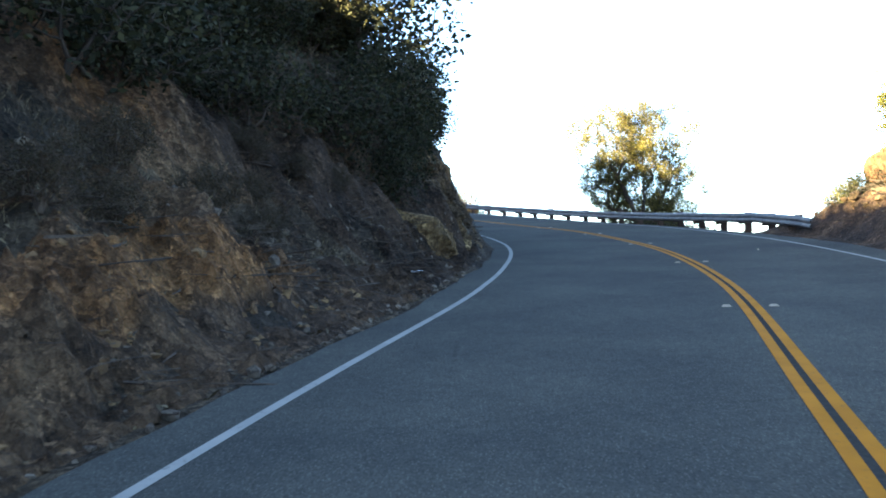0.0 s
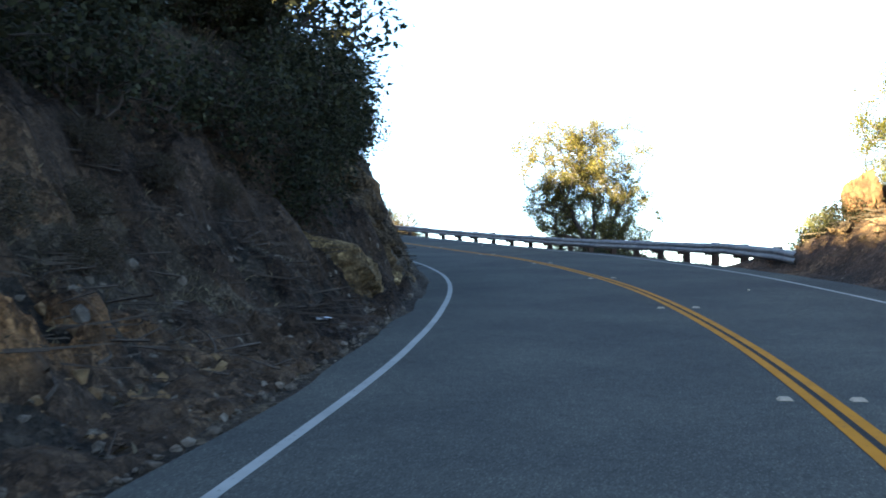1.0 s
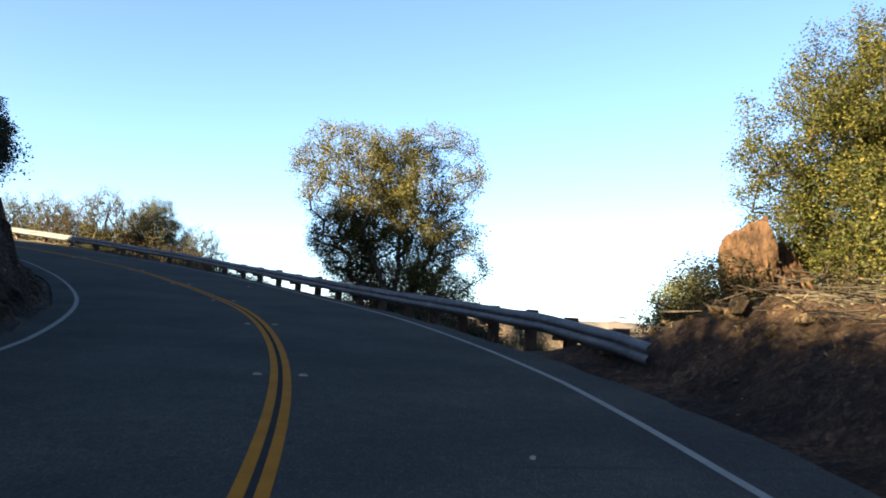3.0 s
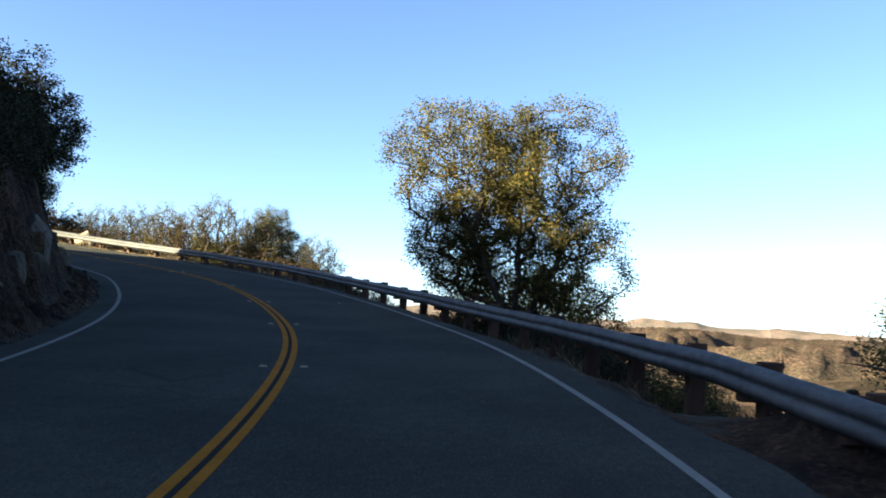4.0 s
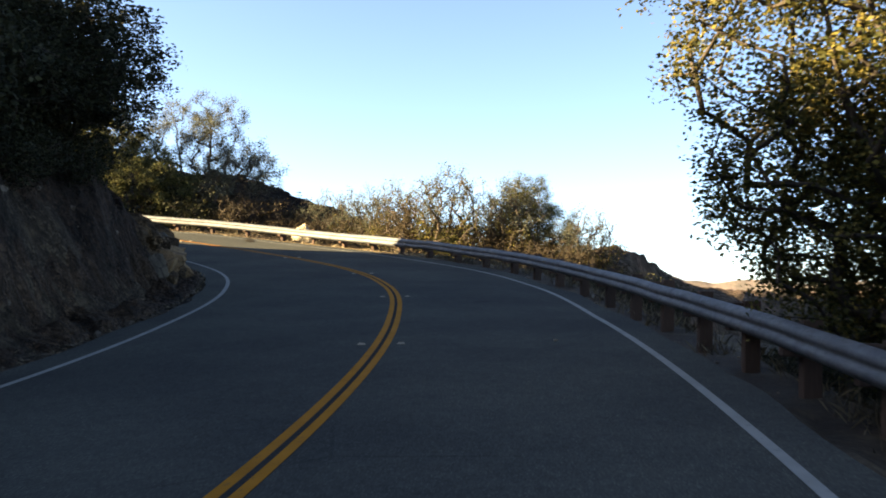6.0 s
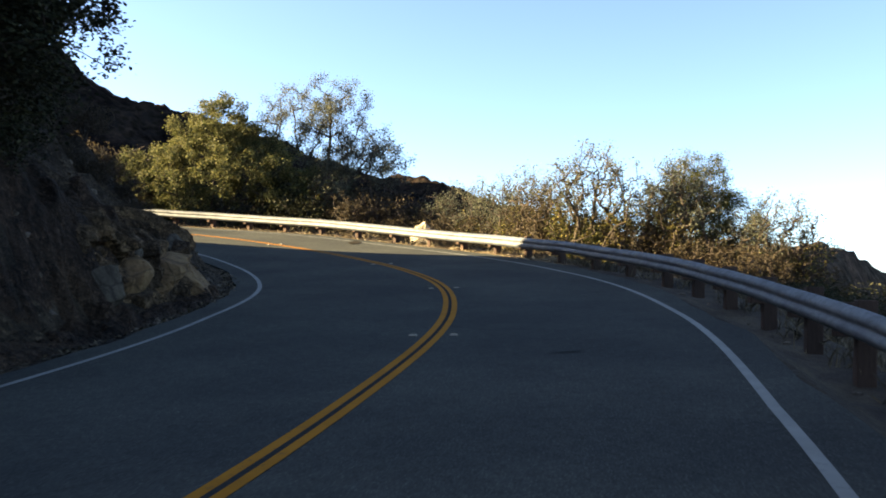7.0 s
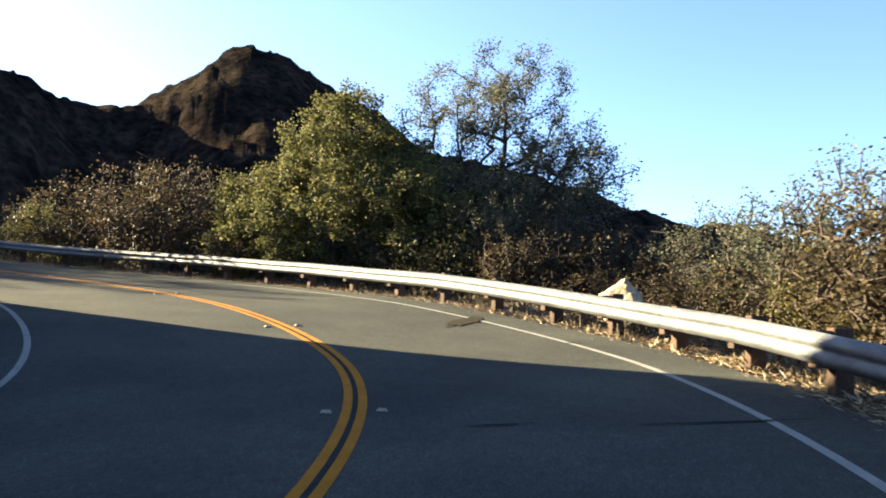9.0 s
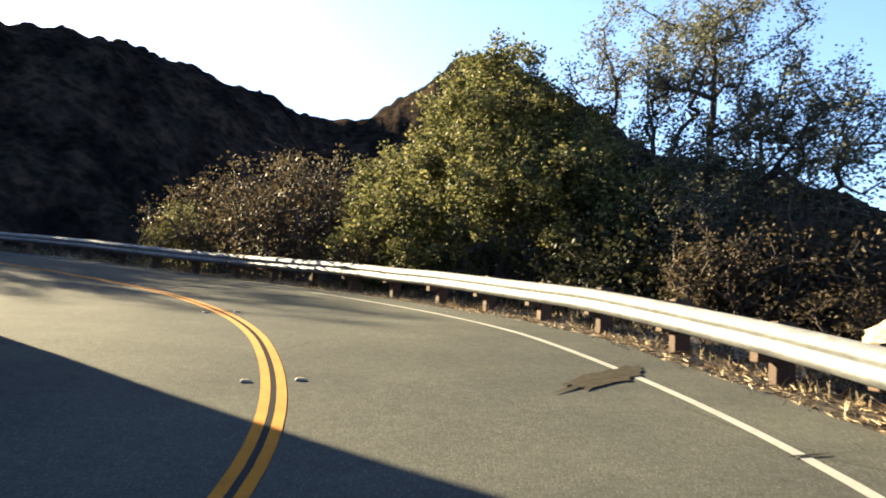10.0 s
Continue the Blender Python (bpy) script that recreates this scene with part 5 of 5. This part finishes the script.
def scatter_stones(name, label, seed, spots, sizes, material):
    rng = np.random.default_rng(seed)
    bm = bmesh.new()
    bmesh.ops.create_icosphere(bm, subdivisions=1, radius=1.0)
    shape = np.array([v.co[:] for v in bm.verts])
    tris = np.array([[v.index for v in f.verts] for f in bm.faces])
    bm.free()
    n, m = len(spots), len(shape)
    z = ground_height(spots[:, 0], spots[:, 1])[0]
    stretch = rng.uniform(0.5, 1.2, (n, 1, 3)) * sizes[:, None, None]
    jag = 1 + 0.28 * rng.normal(size=(n, m, 1)).clip(-1.5, 1.5)
    p = shape[None] * jag * stretch
    a = rng.random(n) * 6.283
    c, s = np.cos(a)[:, None], np.sin(a)[:, None]
    p = np.stack([p[..., 0] * c - p[..., 1] * s, p[..., 0] * s + p[..., 1] * c, p[..., 2] * 0.8], -1)
    p += np.stack([spots[:, 0], spots[:, 1], z + sizes * 0.2], 1)[:, None]
    faces = (tris[None] + (np.arange(n) * m)[:, None, None]).reshape(-1, 3)
    return tagged(part_of(name, mesh_from(name, p.reshape(-1, 3), faces.tolist()), material), label, "stones", kind="stuff")


spots = road_spots(litter_rng, 1500, -4, 62, -4.1, -7.5)
scatter_stones("loose_stone", "angular stones fallen along the bank", 5, spots, 0.015 + 0.09 * litter_rng.random(len(spots)) ** 4, GREY_STONE)
spots = road_spots(litter_rng, 2200, -2, 20, -4.05, -6.2)
scatter_stones("loose_stone", "broken stones and grit on the ochre bank", 7, spots, 0.012 + 0.05 * litter_rng.random(len(spots)) ** 3, GREY_STONE)
spots = road_spots(litter_rng, 1100, -3, 11, -4.55, -5.75)
scatter_stones("loose_stone", "broken ochre stones in the cut bank", 15, spots, 0.02 + 0.07 * litter_rng.random(len(spots)) ** 2, OCHRE_BLOCK)
spots = road_spots(litter_rng, 700, 0, 62, -4.05, -4.9)
scatter_stones("loose_stone", "gravel at the foot of the bank", 6, spots, 0.012 + 0.05 * litter_rng.random(len(spots)) ** 3, GREY_STONE)
spots = road_spots(litter_rng, 600, 10, 100, 4.2, 6.5)
scatter_stones("loose_stone", "gravel on the outer verge", 9, spots, 0.012 + 0.06 * litter_rng.random(len(spots)) ** 3, GREY_STONE)
spots = road_spots(litter_rng, 1500, 9, 28, 5.0, 9.5)
scatter_stones("loose_stone", "reddish rubble of stones and clods on the mound", 11, spots, 0.02 + 0.16 * litter_rng.random(len(spots)) ** 4, BROWN_ROCK)


def scatter_sticks(name, label, rng, spots, material):
    """Bent dead sticks lying on the ground and on one another, as one mesh."""
    n = len(spots)
    long = 0.2 + 0.9 * rng.random(n) ** 2
    turn = rng.random(n) * 2 * math.pi
    lift = rng.normal(0, 0.12, n)
    z = ground_height(spots[:, 0], spots[:, 1])[0] + 0.02 + 0.3 * rng.random(n) ** 2
    way = np.stack([np.cos(turn), np.sin(turn), lift], 1)
    side = np.stack([-np.sin(turn), np.cos(turn), 0 * turn], 1)
    thick = 0.005 + 0.013 * rng.random(n) ** 2
    bend = rng.normal(0, 0.12, n) * long
    corners = []
    for k, taper in enumerate((1.0, 0.85, 0.6, 0.25)):
        a = k / 3 - 0.5
        mid = np.column_stack([spots, z]) + way * (a * long)[:, None] + side * (bend * (0.25 - a * a) * 4)[:, None]
        for j in range(3):
            c, v = math.cos(j * 2.094), math.sin(j * 2.094)
            corners.append(mid + (side * c + np.array([0, 0, 1.0]) * v) * (thick * taper)[:, None])
    places = np.stack(corners, 1)
    one = np.array([(3 * k + j, 3 * k + (j + 1) % 3, 3 * k + 3 + (j + 1) % 3, 3 * k + 3 + j) for k in range(3) for j in range(3)])
    faces = (one[None] + (np.arange(n) * 12)[:, None, None]).reshape(-1, 4)
    return tagged(part_of(name, mesh_from(name, places.reshape(-1, 3), faces.tolist()), material), label, "dead branches", kind="stuff")


scatter_sticks("dead_brush", "dead twigs and broken branches heaped on the mound", litter_rng, road_spots(litter_rng, 1500, 15, 27, 5.6, 8.6, 0.5), DARK_BARK)
scatter_sticks("dead_brush", "fallen twigs and roots on the shaded cut bank", litter_rng, road_spots(litter_rng, 1200, -3, 27, -4.7, -7.0, 0.4), TWIG_BARK)


# ---- marks on the road ----
def flat_patch(name, label, s, d, long, wide, turn, material, lift, seed):
    rng = np.random.default_rng(seed)
    a = np.linspace(0, 2 * math.pi, 90, endpoint=False)
    r = 1 + 0.22 * fbm(np.cos(a) * 2.5, np.sin(a) * 2.5, 0, 5, seed, 0.7)
    u, v = np.cos(a) * long * r, np.sin(a) * wide * r * (1 - 0.5 * np.cos(a) ** 2)
    c, k = math.cos(radians(turn)), math.sin(radians(turn))
    rings = [on_road(s + (u * c - v * k) * f, d + (u * k + v * c) * f, lift) for f in (0.02, 0.35, 0.7, 1.0)]
    n = len(a)
    faces = [(i * n + j, (i + 1) * n + j, (i + 1) * n + (j + 1) % n, i * n + (j + 1) % n) for i in range(3) for j in range(n)]
    ob = part_of(name, mesh_from(name, np.concatenate(rings), faces), material)
    if ob.data.polygons[0].normal.z < 0:
        ob.data.flip_normals()
    return tagged(ob, label, "road mark")


STAIN = Nodes("stain", 0.9, 0, 0.05)
STAIN = STAIN.done(STAIN.ramp(STAIN.noise(6, 6, 0.75), [(0.4, (0.016, 0.013, 0.009)), (0.6, (0.028, 0.023, 0.016)), (0.74, (0.055, 0.05, 0.04))]))
flat_patch("oil_stain", "dark spilt stain across the white edge line", 68.0, 3.15, 0.8, 0.2, 51, STAIN, 0.014, 3)
SEALANT = plain_material("crack_sealant", (0.022, 0.022, 0.023), 0.75)
for s, d, long, turn in ((65.5, 3.5, 0.16, 80), (61.0, 3.0, 0.75, 88), (61.1, 1.2, 0.3, 85), (55.8, 2.75, 0.3, 90), (58.2, -0.75, 0.22, 80), (58.2, 0.8, 0.25, 80), (47.5, 1.6, 0.2, 70)):
    flat_patch("crack", "thin dark sealed crack across the lane", s, d, long, 0.02, turn, SEALANT, 0.012, int(s * 7))


# ---- litter ----
def build_bottle(x, y, z, turn):
    """A crushed plastic bottle lying on its side."""
    thing = new("bottle")
    thing.matrix_basis = pose(x, y, z, 0, 0, turn) @ Matrix.Scale(0.72, 4)
    tagged(thing, "crushed white plastic bottle lying on the dirt verge", "bottle")
    rings = [(-0.13, 0.03), (-0.125, 0.038), (-0.05, 0.036), (-0.01, 0.026), (0.03, 0.036), (0.06, 0.032), (0.09, 0.015), (0.115, 0.014)]
    n = 14
    a = np.arange(n) * 2 * math.pi / n
    places = np.concatenate([np.stack([0 * a + u, np.cos(a) * r * (1 + 0.2 * np.sin(a * 2 + u * 40)), np.sin(a) * r * 0.75], 1) for u, r in rings])
    faces = [(k * n + j, k * n + (j + 1) % n, (k + 1) * n + (j + 1) % n, (k + 1) * n + j) for k in range(len(rings) - 1) for j in range(n)]
    faces += [tuple(reversed(range(n))), tuple(range((len(rings) - 1) * n, len(rings) * n))]
    part_of("body", mesh_from("body", places, faces, True), plain_material("white_plastic", (0.75, 0.76, 0.78), 0.4, 0.5), thing)
    bm = bmesh.new()
    bmesh.ops.create_cone(bm, cap_ends=True, segments=12, radius1=0.017, radius2=0.016, depth=0.022, matrix=Matrix.Translation((0.124, 0, 0)) @ Matrix.Rotation(radians(90), 4, "Y"))
    part("cap", bm, plain_material("cap_plastic", (0.6, 0.6, 0.62), 0.5, 0.4), thing)


build_bottle(-0.44, 14.5, 1.0, 5)
pebble = on_road(19.16, 1.85, 0.012)
build_rock("stone", "small white stone lying on the lane", "stone", 61, tuple(pebble), (0.035, 0.028, 0.02), PALE_ROCK, (0, 0, 20), 10, 2)
pebble = on_road(42.4, 2.2, 0.012)
build_rock("stone", "small white stone lying on the lane", "stone", 62, tuple(pebble), (0.032, 0.026, 0.02), PALE_ROCK, (0, 0, 70), 10, 2)
